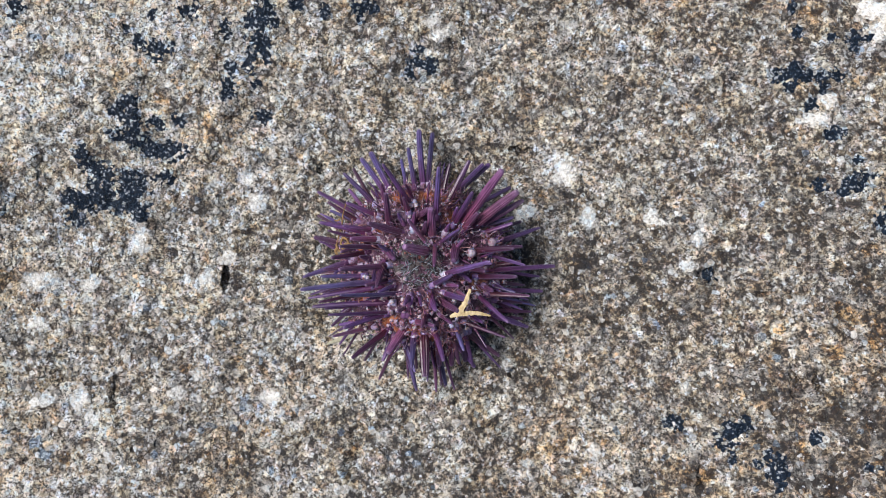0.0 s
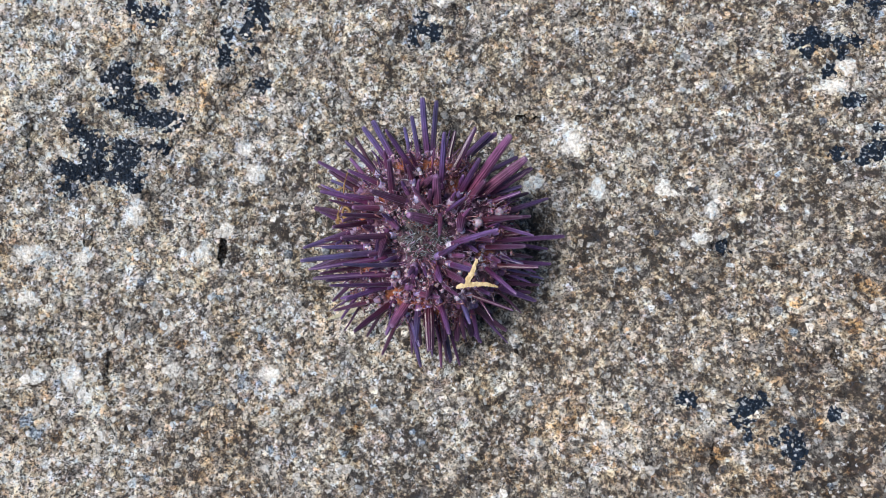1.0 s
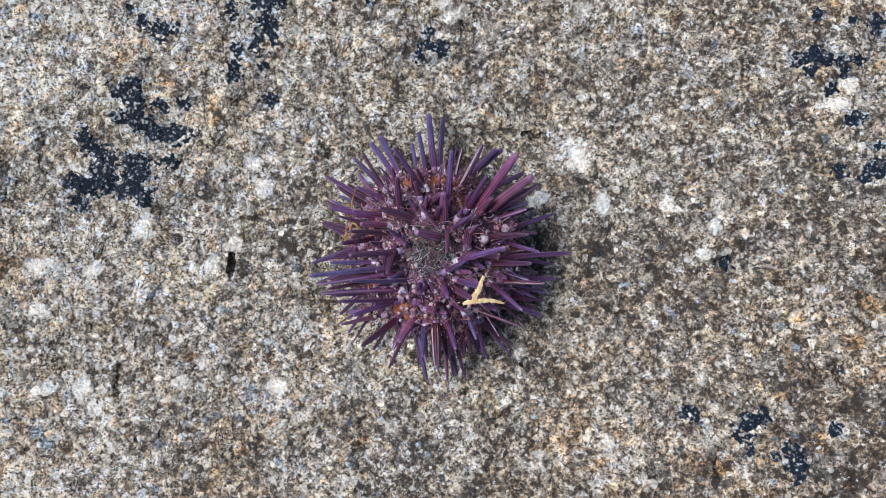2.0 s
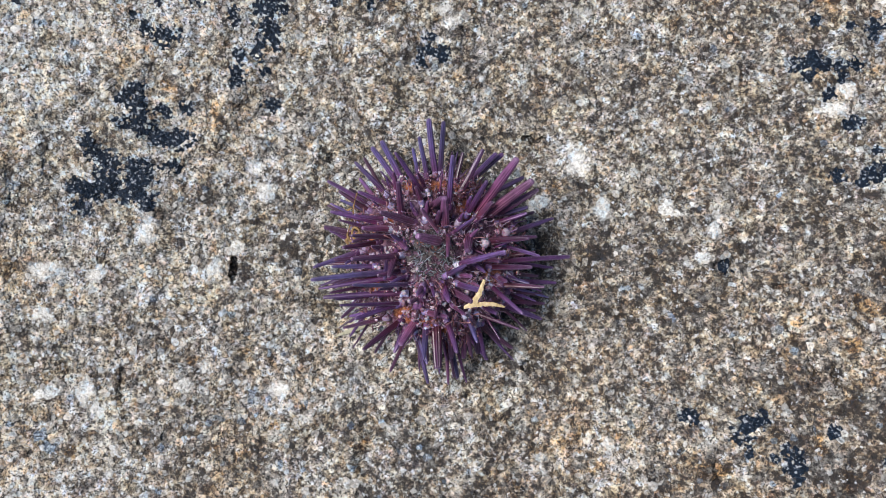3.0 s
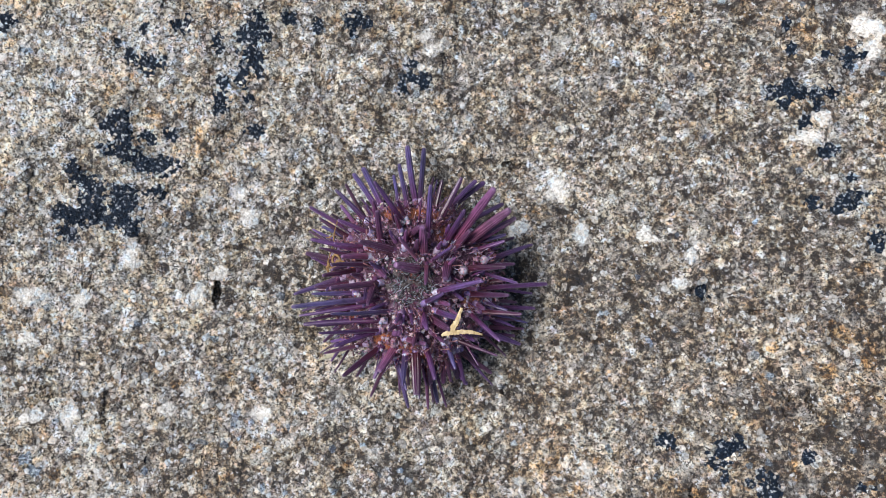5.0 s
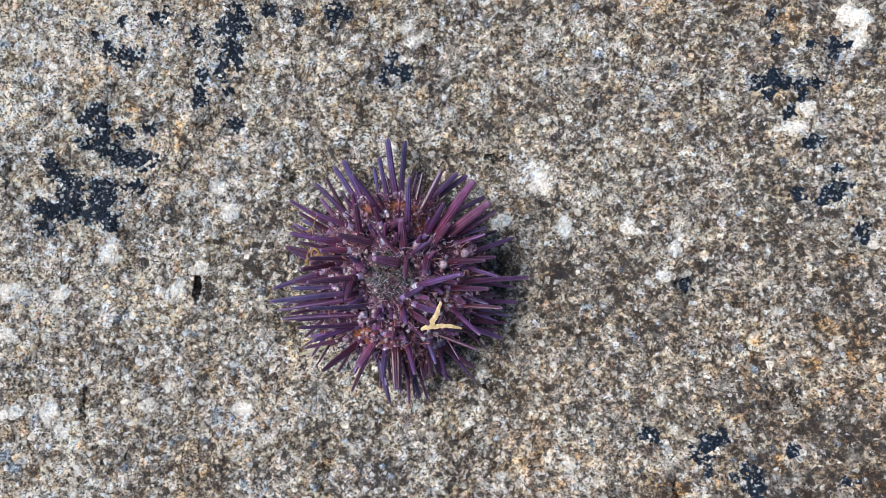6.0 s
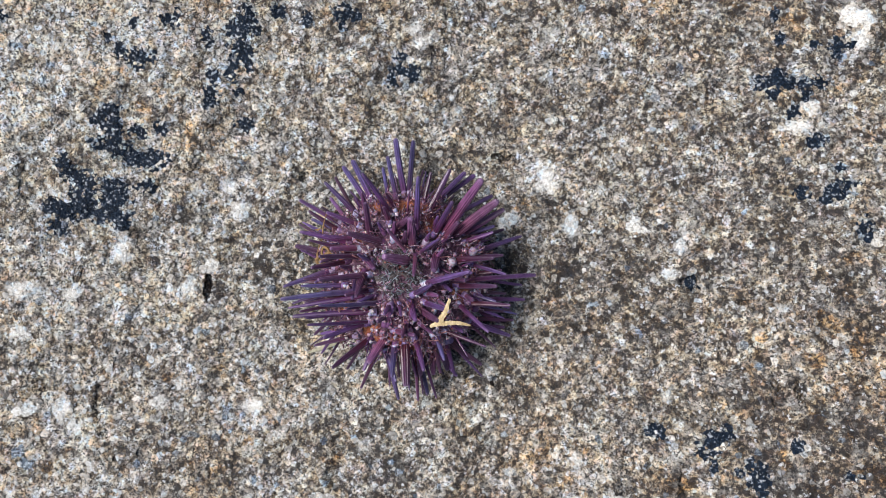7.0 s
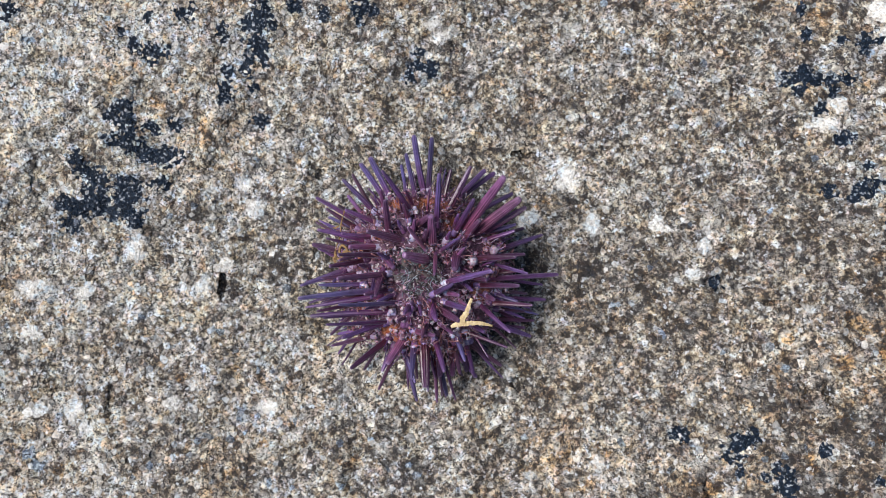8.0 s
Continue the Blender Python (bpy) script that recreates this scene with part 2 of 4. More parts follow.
GRANITE, LICHEN_CRUST, BEDROCK = granite_material(), lichen_material(), bedrock_material()
SPINE = spine_material("violet_spine", [(0.110, 0.024, 0.095), (0.098, 0.028, 0.120), (0.090, 0.055, 0.160), (0.115, 0.024, 0.090), (0.14, 0.055, 0.115)], (0.135, 0.075, 0.230), (0.130, 0.024, 0.065))
CROWN_SPINE = spine_material("magenta_spine", [(0.155, 0.036, 0.088), (0.125, 0.034, 0.105), (0.190, 0.060, 0.125), (0.160, 0.036, 0.078), (0.20, 0.085, 0.140)], (0.140, 0.066, 0.165), (0.175, 0.055, 0.095))
# Violet spines of the north side, with blue sky reflection painted in.
SKY_SHEEN_SPINE = spine_material("violet_spine_sky_sheen", [(0.075, 0.045, 0.135), (0.062, 0.042, 0.130), (0.070, 0.060, 0.165), (0.085, 0.035, 0.120), (0.11, 0.07, 0.15)], (0.098, 0.075, 0.220), (0.110, 0.025, 0.075))
# Wine-red spines, darkened so that the urchin's shaded side is in the colour.
WINE_SHADE_SPINE = spine_material("wine_spine_shaded", [(0.062, 0.011, 0.030), (0.056, 0.013, 0.042), (0.060, 0.018, 0.055), (0.070, 0.014, 0.032), (0.095, 0.036, 0.052)], (0.085, 0.036, 0.100), (0.075, 0.013, 0.024))
COLLAR, SKIN = collar_material(), body_material()
PALE_COLLAR = tissue_material("whitish_collar", [(0.0, (0.15, 0.08, 0.22)), (0.5, (0.24, 0.17, 0.36)), (0.8, (0.40, 0.35, 0.53)), (1.0, (0.58, 0.55, 0.68))], 0.4, 0.3, 0.2)
PINK = tissue_material("pink_tissue", [(0.0, (0.16, 0.070, 0.120)), (0.4, (0.26, 0.140, 0.205)), (0.75, (0.39, 0.26, 0.34)), (1.0, (0.56, 0.46, 0.53))], 0.45, 0.15, 0.35)
BROWN_TISSUE = tissue_material("brown_tube_foot", [(0.0, (0.06, 0.02, 0.03)), (0.5, (0.14, 0.05, 0.06)), (1.0, (0.26, 0.12, 0.13))], 0.4, 0.4)
GREEN_TISSUE = tissue_material("grey_green_filament", [(0.0, (0.05, 0.045, 0.05)), (0.3, (0.12, 0.06, 0.08)), (0.6, (0.13, 0.16, 0.17)), (1.0, (0.32, 0.34, 0.40))], 0.5, 0.1)
PLATE = tissue_material("dark_top_plate", [(0.0, (0.030, 0.018, 0.022)), (1.0, (0.034, 0.020, 0.024))], 0.6, 0.05)
KNOB = tissue_material("pale_knob", [(0.0, (0.32, 0.24, 0.32)), (1.0, (0.36, 0.29, 0.36))], 0.45, 0.2, 0.3)
BULB = tissue_material("milky_bulb", [(0.0, (0.36, 0.33, 0.50)), (1.0, (0.66, 0.64, 0.74))], 0.35, 0.3, 0.3)
CLEAR_FOOT = tissue_material("pale_tube_foot", [(0.0, (0.17, 0.07, 0.13)), (0.6, (0.30, 0.17, 0.26)), (1.0, (0.52, 0.42, 0.52))], 0.3, 0.5, 0.3)
STRAW = weed_material("dried_straw_weed", (0.40, 0.27, 0.11), (0.74, 0.60, 0.37))
GOLD = weed_material("golden_weed_thread", (0.12, 0.06, 0.02), (0.36, 0.22, 0.09))
SHELL = weed_material("pale_shell", (0.30, 0.28, 0.19), (0.46, 0.43, 0.32))
CHIP = weed_material("white_shell_chip", (0.75, 0.74, 0.72), (0.88, 0.88, 0.88))


# ---------------------------------------------------------------- small building helpers
def part(name, mesh, material, parent=None, label="", at=None):
    """One mesh object from a bmesh or a mesh, under a thing or a part."""
    if isinstance(mesh, bmesh.types.BMesh):
        data = bpy.data.meshes.new(name)
        mesh.to_mesh(data)
        mesh.free()
        mesh = data
    if not mesh.materials:
        mesh.materials.append(material)
    ob = new(name, mesh)
    ob.parent = parent
    if at is not None:
        ob.matrix_basis = at
    return tagged(ob, label)


def smooth(mesh):
    mesh.polygons.foreach_set("use_smooth", [True] * len(mesh.polygons))
    return mesh


def rings(sections, close_start=True, close_end=True):
    """A bmesh skin over closed sections, each a list of as many places."""
    bm = bmesh.new()
    rows = [[bm.verts.new(p) for p in sec] for sec in sections]
    n = len(rows[0])
    for a, b in zip(rows, rows[1:]):
        for i in range(n):
            bm.faces.new((a[i], a[(i + 1) % n], b[(i + 1) % n], b[i]))
    if close_start:
        bm.faces.new(rows[0][::-1])
    if close_end:
        bm.faces.new(rows[-1])
    return bm


def tube(path, radii, sides=8):
    """A tapering tube along a path."""
    path = [Vector(p) for p in path]
    sections = []
    for i, p in enumerate(path):
        ahead = (path[min(i + 1, len(path) - 1)] - path[max(i - 1, 0)]).normalized()
        q = ahead.to_track_quat("Z", "Y")
        sections.append([p + q @ Vector((radii[i] * math.cos(2 * math.pi * k / sides), radii[i] * math.sin(2 * math.pi * k / sides), 0)) for k in range(sides)])
    return rings(sections)


rng = np.random.default_rng(7)
LATTICE = rng.random((256, 256))


def field(x, y, size, seed=0):
    """Smooth value noise from 0 to 1 with features of that size."""
    u, v = x / size + 37.7 * seed + 1000, y / size + 91.3 * seed + 1000
    i, j = np.floor(u).astype(int), np.floor(v).astype(int)
    s, t = u - i, v - j
    s, t = s * s * (3 - 2 * s), t * t * (3 - 2 * t)
    at = lambda p, q: LATTICE[p % 256, q % 256]
    return (at(i, j) * (1 - s) + at(i + 1, j) * s) * (1 - t) + (at(i, j + 1) * (1 - s) + at(i + 1, j + 1) * s) * t


def fractal(x, y, size, seed=0, octaves=3):
    total, weight = 0.0, 0.0
    for k in range(octaves):
        total, weight = total + field(x, y, size / 2**k, seed + k) * 0.55**k, weight + 0.55**k
    return total / weight


def cover(spots, x, y):
    """How deep a place lies within the nearest spot: 1 at its centre, 0 at its rim, less outside."""
    x, y = np.asarray(x, float), np.asarray(y, float)
    best = np.full(x.shape, -9.0)
    for cx, cy, rx, ry in spots:
        best = np.maximum(best, 1 - np.hypot((x - cx * MM) / (rx * MM), (y - cy * MM) / (ry * MM)))
    return best


def hollow(x, y):
    """The broad form of the rock: a shallow hollow that levels out farther off."""
    x, y = np.asarray(x, float), np.asarray(y, float)
    r = np.hypot(x, y) + 1e-9
    k = 0.13 * np.tanh(r / 0.13) / r
    x, y = x * k, y * k
    return 0.0001 + 0.0011 * x - 0.0125 * y + 1.481 * x * x - 0.819 * x * y + 1.195 * y * y


# Deep pits and crevices in the rock: centre, half widths and depth, in millimetres.
PITS = [(-41.4, -2.1, 0.7, 2.2, 1.8), (57.6, -1.7, 1.5, 1.2, 1.6), (20.3, 25.2, 2.2, 0.6, 1.8), (-21.7, 21.1, 0.9, 0.9, 1.2), (72.0, -22.8, 0.5, 2.6, 1.2), (76.3, -22.7, 0.5, 2.0, 1.2), (-62.9, -25.1, 0.6, 3.4, 0.5), (54.3, -40.6, 0.6, 1.9, 1.2), (71.4, -5.5, 4.6, 0.5, 1.0), (18.7, -21.8, 0.8, 1.0, 1.2)]


def relief(x, y):
    """The hollow with its lumps and pits."""
    ledge = fractal(x * 1.3, y * 0.75, 0.016, 71) * 5
    ledge = 0.7 * MM * np.clip((ledge - np.floor(ledge)) * 6, 0, 1) + 0.7 * MM * np.floor(ledge)
    lumps = 0.40 * ledge - 0.0007 + 1.6 * MM * (fractal(x * 1.25, y * 0.75, 0.011, 3) - 0.5) + 1.1 * MM * (fractal(x, y, 0.0038, 9, 2) - 0.5)
    worn = np.clip((-0.005 - x) / 0.03, 0, 1) * np.clip((-0.008 - y) / 0.02, 0, 1)
    lumps = lumps * (1 - 0.55 * worn)
    pits = sum(d * MM * np.clip((cover([(a, b, u, v)], x, y) + 0.3) * 2.5, 0, 1) for a, b, u, v, d in PITS)
    return hollow(x, y) + lumps - pits


# ---------------------------------------------------------------- the rock
# Stains, mineral clusters and painted shade on the rock: centre and half widths, in millimetres.
LICHEN_NORTH_WEST = [
    [(-83.6, 53.4, 1.6, 1.4), (-84.2, 51.3, 0.9, 0.9)],
    [(-59.6, 47.1, 1.1, 1.5), (-56.6, 45.7, 2.1, 1.7), (-53.9, 45.8, 2.2, 1.3), (-55.7, 43.3, 1.0, 0.6), (-62.0, 49.7, 1.1, 0.7)],
    [(-49.4, 53.7, 1.6, 1.5), (-48.1, 55.2, 0.8, 1.1)],
    [(-56.8, 52.7, 1.0, 1.1)],
    [(-33.6, 54.5, 1.8, 2.4), (-35.0, 51.9, 3.1, 1.7), (-35.4, 47.9, 2.5, 2.6), (-37.2, 44.4, 1.5, 1.8), (-33.4, 44.8, 1.2, 1.1)],
    [(-41.8, 50.1, 0.9, 2.0)],
    [(-40.7, 41.8, 1.3, 1.6), (-41.0, 37.6, 1.5, 1.8), (-41.6, 39.0, 1.0, 1.0), (-36.7, 41.6, 1.1, 1.1)],
    [(-34.2, 32.4, 1.8, 1.6)],
    [(-35.3, 39.2, 1.2, 0.7)],
]
LICHEN_WEST = [
    [(-61.1, 34.6, 2.3, 1.3), (-62.2, 32.2, 2.5, 1.7), (-60.9, 30.3, 1.8, 1.4), (-62.2, 27.3, 2.8, 1.4), (-60.1, 28.3, 1.1, 1.9), (-59.4, 25.3, 1.9, 1.2)],
    [(-55.7, 30.1, 1.9, 1.3), (-57.7, 27.6, 1.0, 1.1)],
    [(-51.3, 30.8, 1.3, 1.5)],
    [(-54.5, 24.4, 3.9, 1.8), (-57.0, 25.5, 1.8, 1.2), (-53.3, 22.3, 1.6, 0.6)],
]
LICHEN_NORTH = [
    [(-70.8, 23.2, 1.2, 2.0), (-69.1, 21.1, 2.1, 1.3), (-66.8, 19.1, 2.3, 2.4), (-66.2, 16.6, 2.8, 2.0), (-60.5, 18.6, 2.8, 1.7), (-60.5, 16.2, 3.1, 2.4), (-61.6, 12.8, 3.5, 2.1), (-66.8, 14.2, 3.5, 2.1), (-69.8, 13.2, 3.0, 1.6), (-73.0, 14.3, 1.9, 1.8), (-58.8, 11.5, 1.5, 2.1), (-72.0, 10.2, 1.8, 1.5), (-71.4, 8.8, 2.4, 0.7)],
    [(-54.2, 18.8, 1.6, 1.1)],
    [(-13.4, 56.0, 2.3, 1.8), (-13.6, 53.8, 1.1, 1.3), (-10.7, 55.3, 0.8, 1.1)],
    [(-21.2, 54.3, 1.1, 1.3)],
    [(-27.4, 56.6, 1.5, 1.7)],
]
LICHEN_MIDDLE = [
    [(-1.3, 46.9, 1.5, 1.0), (-0.1, 43.6, 2.8, 1.5), (-1.9, 44.2, 1.7, 1.5), (-3.1, 41.7, 1.1, 1.7), (1.7, 42.3, 1.3, 1.2)],
]
LICHEN_NORTH_EAST = [
    [(73.1, 38.9, 2.1, 1.4), (75.3, 39.7, 2.0, 1.8), (77.9, 38.7, 2.0, 1.4), (74.7, 37.0, 1.7, 0.7), (80.6, 38.0, 1.4, 1.3), (83.4, 38.5, 2.6, 1.2), (81.3, 35.7, 1.0, 1.1), (78.5, 32.8, 1.1, 1.4), (74.5, 35.9, 0.8, 0.7)],
    [(76.9, 47.7, 1.0, 1.3)],
    [(75.8, 53.3, 0.9, 1.4)],
    [(83.1, 46.4, 1.0, 0.8)],
    [(87.5, 45.7, 1.5, 1.9), (90.0, 46.2, 1.0, 0.9)],
    [(82.1, 26.3, 1.6, 1.2), (83.9, 26.9, 1.2, 0.9)],
    [(86.4, 20.8, 1.1, 0.8)],
    [(79.4, 15.9, 1.3, 1.3)],
    [(85.6, 16.3, 2.1, 1.1), (87.5, 17.9, 2.0, 0.8), (83.5, 14.7, 1.1, 0.9)],
    [(89.9, 8.8, 1.5, 1.7)],
]
LICHEN_EAST = [
    [(50.5, -31.1, 1.1, 1.6), (48.8, -30.8, 1.0, 0.9)],
    [(59.5, -33.4, 2.0, 1.8), (60.9, -31.7, 1.7, 1.3), (63.0, -31.1, 1.0, 1.4), (58.6, -35.1, 2.2, 0.8), (60.0, -37.5, 0.8, 1.3)],
    [(67.0, -37.1, 1.3, 1.4), (69.1, -38.7, 0.9, 2.2), (67.4, -39.9, 1.5, 1.2), (64.9, -38.0, 1.1, 0.6), (68.2, -42.0, 0.6, 1.0)],
    [(75.1, -32.9, 1.4, 1.3)],
    [(84.1, -38.2, 1.5, 0.6)],
    [(58.1, -1.6, 1.2, 1.3)],
]
LICHENS = LICHEN_NORTH_WEST + LICHEN_WEST + LICHEN_NORTH + LICHEN_MIDDLE + LICHEN_NORTH_EAST + LICHEN_EAST
# Dark mineral spots; those that lie on PITS paint the shade inside them.
MICA_AND_PIT_SHADE = [(-82.4, 36.0, 1.1, 1.4), (-71.7, 33.7, 1.4, 1.2), (-63.0, 40.1, 1.2, 1.2), (-77.9, 22.4, 2.0, 1.8), (-76.4, 38.6, 0.8, 0.6), (-78.0, 36.6, 0.8, 0.7), (-41.7, -3.0, 0.8, 2.3), (-53.2, 10.5, 0.5, 0.5), (-76.8, 4.3, 1.1, 0.9), (-37.5, 7.8, 1.4, 0.7), (-29.3, 6.6, 0.9, 1.0), (-61.0, -13.4, 1.3, 0.8), (-83.5, -15.0, 1.5, 0.8), (-24.0, -39.7, 1.2, 0.9), (29.4, -29.6, 0.7, 0.9), (19.0, -22.1, 0.7, 0.9), (2.5, -33.6, 1.0, 1.2), (-7.4, 43.0, 0.8, 0.5), (-15.2, 43.2, 0.5, 0.6), (-8.0, 35.1, 1.0, 1.6), (-22.3, 21.1, 1.1, 1.1), (20.6, 25.0, 1.7, 0.8)]
MICA_EAST = [(60.4, 51.3, 1.4, 1.0), (57.0, 35.0, 0.9, 1.0), (63.2, 37.1, 0.9, 1.7), (55.0, 18.1, 1.5, 1.4), (85.4, 12.3, 0.8, 0.7), (43.4, -34.9, 0.6, 0.6), (37.5, -34.5, 1.2, 0.9), (42.6, -39.7, 1.1, 1.3), (-36.7, -38.2, 1.0, 1.0), (-80.3, -44.5, 1.0, 1.1), (13.4, -44.3, 1.6, 1.3)]
# Dark rock, plus painted shade: urchin's shadow at (21.3, 4.2) and the crevices.
DARK_AND_SHADE = [(7.8, 42.0, 1.6, 0.8), (18.6, 45.9, 3.8, 1.7), (-12.2, 39.8, 2.0, 0.5), (-4.3, 50.8, 1.3, 0.7), (49.9, 47.3, 3.0, 1.7), (41.2, 45.3, 2.3, 1.4), (56.1, -5.4, 1.6, 3.4), (74.4, -13.2, 2.2, 2.0), (65.2, -13.2, 1.2, 1.1), (68.6, -7.7, 4.1, 0.4), (-46.1, -44.3, 0.9, 1.3), (-63.9, -25.1, 0.6, 4.6), (-82.1, -18.2, 0.4, 2.5), (-0.9, -39.2, 3.7, 3.3), (21.3, 4.2, 2.6, 2.1), (36.3, 0.5, 3.4, 2.3), (-48.6, 13.0, 2.5, 1.7), (-29.8, 3.0, 2.6, 2.4), (73.1, -24.0, 0.6, 1.9), (69.2, -21.9, 0.6, 0.9), (62.3, -18.2, 0.4, 2.2), (77.2, -22.8, 0.5, 1.7)]
DARK_EAST = [(53.5, -42.4, 0.5, 1.2), (-44.2, 35.1, 1.6, 1.2), (-68.0, 28.5, 2.5, 1.6), (-79.7, 1.4, 2.2, 1.4), (-73.1, -0.9, 1.5, 0.9), (-27.7, 41.5, 1.7, 1.4), (24.8, -35.4, 1.0, 0.7), (68.6, 9.9, 1.3, 1.8), (-57.9, -34.2, 1.6, 1.1), (6.0, -21.6, 2.8, 1.1), (14.1, -25.0, 1.6, 0.9), (81.9, 5.6, 3.0, 0.5), (31.6, 32.3, 3.5, 2.9)]
QUARTZ_A = [(-78.0, -3.1, 3.1, 1.4), (-69.7, -26.2, 1.5, 1.6), (-67.5, -30.4, 1.0, 1.6), (-76.2, -27.1, 2.1, 1.1), (-78.7, -11.8, 1.4, 1.3), (-50.9, -25.9, 1.4, 1.1), (28.9, 19.9, 1.8, 2.2), (34.2, 10.6, 1.5, 2.0), (21.2, 11.6, 1.7, 1.4), (1.7, 52.7, 1.9, 1.2), (4.1, 49.9, 2.4, 1.1), (34.3, -37.0, 1.1, 1.9), (-40.9, 2.3, 1.2, 1.4), (-37.5, 19.0, 1.2, 1.4), (-34.6, 14.2, 1.9, 1.7), (-68.6, -3.5, 1.4, 1.4), (-45.5, -2.4, 1.6, 1.5), (-58.8, 5.4, 1.4, 3.1)]
QUARTZ_B = [(91.3, 51.6, 2.5, 2.1), (91.6, 46.6, 1.8, 1.9), (81.7, 33.8, 1.4, 1.4), (79.1, 29.3, 2.3, 1.6), (47.3, 10.9, 1.1, 0.9), (49.0, 9.0, 2.0, 0.7), (52.0, 10.8, 0.6, 0.7), (61.9, 3.7, 0.7, 0.7), (54.2, 0.3, 1.5, 0.9), (56.0, 5.2, 1.0, 1.4), (73.1, 4.7, 0.6, 1.5), (17.0, -19.6, 0.9, 0.9), (-51.3, -17.2, 1.1, 0.8), (-46.3, -22.3, 1.1, 1.4), (-31.3, -26.9, 1.6, 1.1), (-69.8, 42.8, 0.8, 0.5), (-53.4, 38.2, 0.7, 0.8), (-80.0, 48.8, 1.0, 0.6), (-81.7, 45.6, 0.5, 0.5)]
QUARTZ_C = [(-7.6, 49.3, 0.6, 0.6), (18.6, 48.5, 0.7, 0.5), (12.0, 51.4, 0.5, 0.4), (10.8, 35.4, 1.4, 1.0), (-17.6, 45.9, 1.2, 0.6), (31.0, 51.6, 1.7, 1.0), (29.8, 49.3, 1.4, 1.0), (38.3, 50.8, 0.9, 0.6), (52.2, -24.4, 1.1, 1.0), (0.5, 46.0, 1.0, 1.0), (21.3, -39.3, 1.6, 1.1), (59.4, 40.0, 0.9, 1.0), (78.7, 32.3, 0.8, 0.7), (90.4, 43.6, 0.6, 0.6), (-41.0, -4.3, 0.6, 0.7), (-44.1, 17.8, 0.9, 1.0), (74.4, -6.6, 1.4, 0.9), (-84.6, 51.3, 1.1, 1.4), (-62.5, 34.8, 0.7, 0.7)]
QUARTZ_D = [(-72.0, 47.4, 1.1, 0.9), (69.9, -11.7, 0.9, 1.0), (-39.6, 9.5, 0.7, 0.7), (-14.6, 55.2, 0.4, 0.8), (68.9, -37.1, 0.4, 0.8), (-43.0, -25.2, 1.1, 0.9), (-26.5, -32.6, 1.4, 0.9), (-73.9, -44.0, 1.1, 0.9), (-28.9, 46.9, 1.4, 1.1), (90.2, 24.2, 0.8, 0.9), (37.5, -16.8, 0.7, 0.7), (49.3, 21.6, 0.9, 0.7), (-72.9, 17.2, 1.3, 0.9), (-63.2, -38.6, 1.1, 1.3), (-31.8, -44.4, 0.9, 1.1), (-17.7, -15.3, 0.9, 1.4), (-7.9, -34.2, 1.6, 1.6), (-19.7, -29.8, 0.9, 1.1)]
CREAM = [(-30.1, 46.9, 3.6, 3.1), (-53.2, 15.3, 1.8, 1.7), (-77.3, -6.7, 4.4, 2.8), (-46.0, -3.0, 3.2, 3.1), (-61.6, 5.1, 2.3, 3.1), (-47.6, 27.9, 2.3, 3.1), (-49.9, 20.7, 3.0, 3.1), (-21.2, -17.1, 4.0, 3.0), (-14.2, -13.0, 3.6, 1.6), (24.9, 11.3, 2.6, 1.9), (36.7, 17.1, 3.5, 1.9), (89.6, 49.3, 4.2, 5.9), (80.1, 28.7, 4.2, 2.3), (40.2, -19.0, 4.4, 2.9), (-51.6, -36.5, 3.8, 3.4), (-78.0, 35.2, 4.4, 4.7), (-64.7, 41.6, 4.5, 2.8), (-82.4, 43.2, 2.2, 3.5), (-13.4, 32.1, 4.3, 2.9), (-37.6, -14.8, 3.5, 3.5)]
RUST = [(82.7, -9.9, 4.0, 2.0), (80.2, -16.9, 3.0, 1.6), (0.5, 50.3, 1.1, 1.0), (59.7, 2.6, 1.2, 0.9), (59.5, 46.3, 2.2, 1.0), (54.7, 33.5, 2.9, 0.7), (-75.2, -30.7, 2.4, 2.0), (-72.0, -38.5, 1.6, 1.3), (36.4, -35.1, 0.9, 0.9), (54.2, -40.3, 3.3, 1.9), (72.7, -35.5, 1.4, 1.9), (-83.0, 47.9, 1.8, 1.4), (-54.5, 34.8, 1.8, 2.4), (-45.3, 30.3, 0.9, 2.4), (23.8, 15.5, 1.9, 1.4), (87.7, 3.3, 2.0, 2.2), (87.4, -13.1, 1.6, 3.2), (70.4, -12.1, 1.6, 1.5), (-48.9, -21.1, 1.8, 1.4), (-32.3, -33.8, 0.9, 1.1), (-14.8, -37.6, 2.3, 1.1), (32.9, -41.1, 2.2, 1.7)]
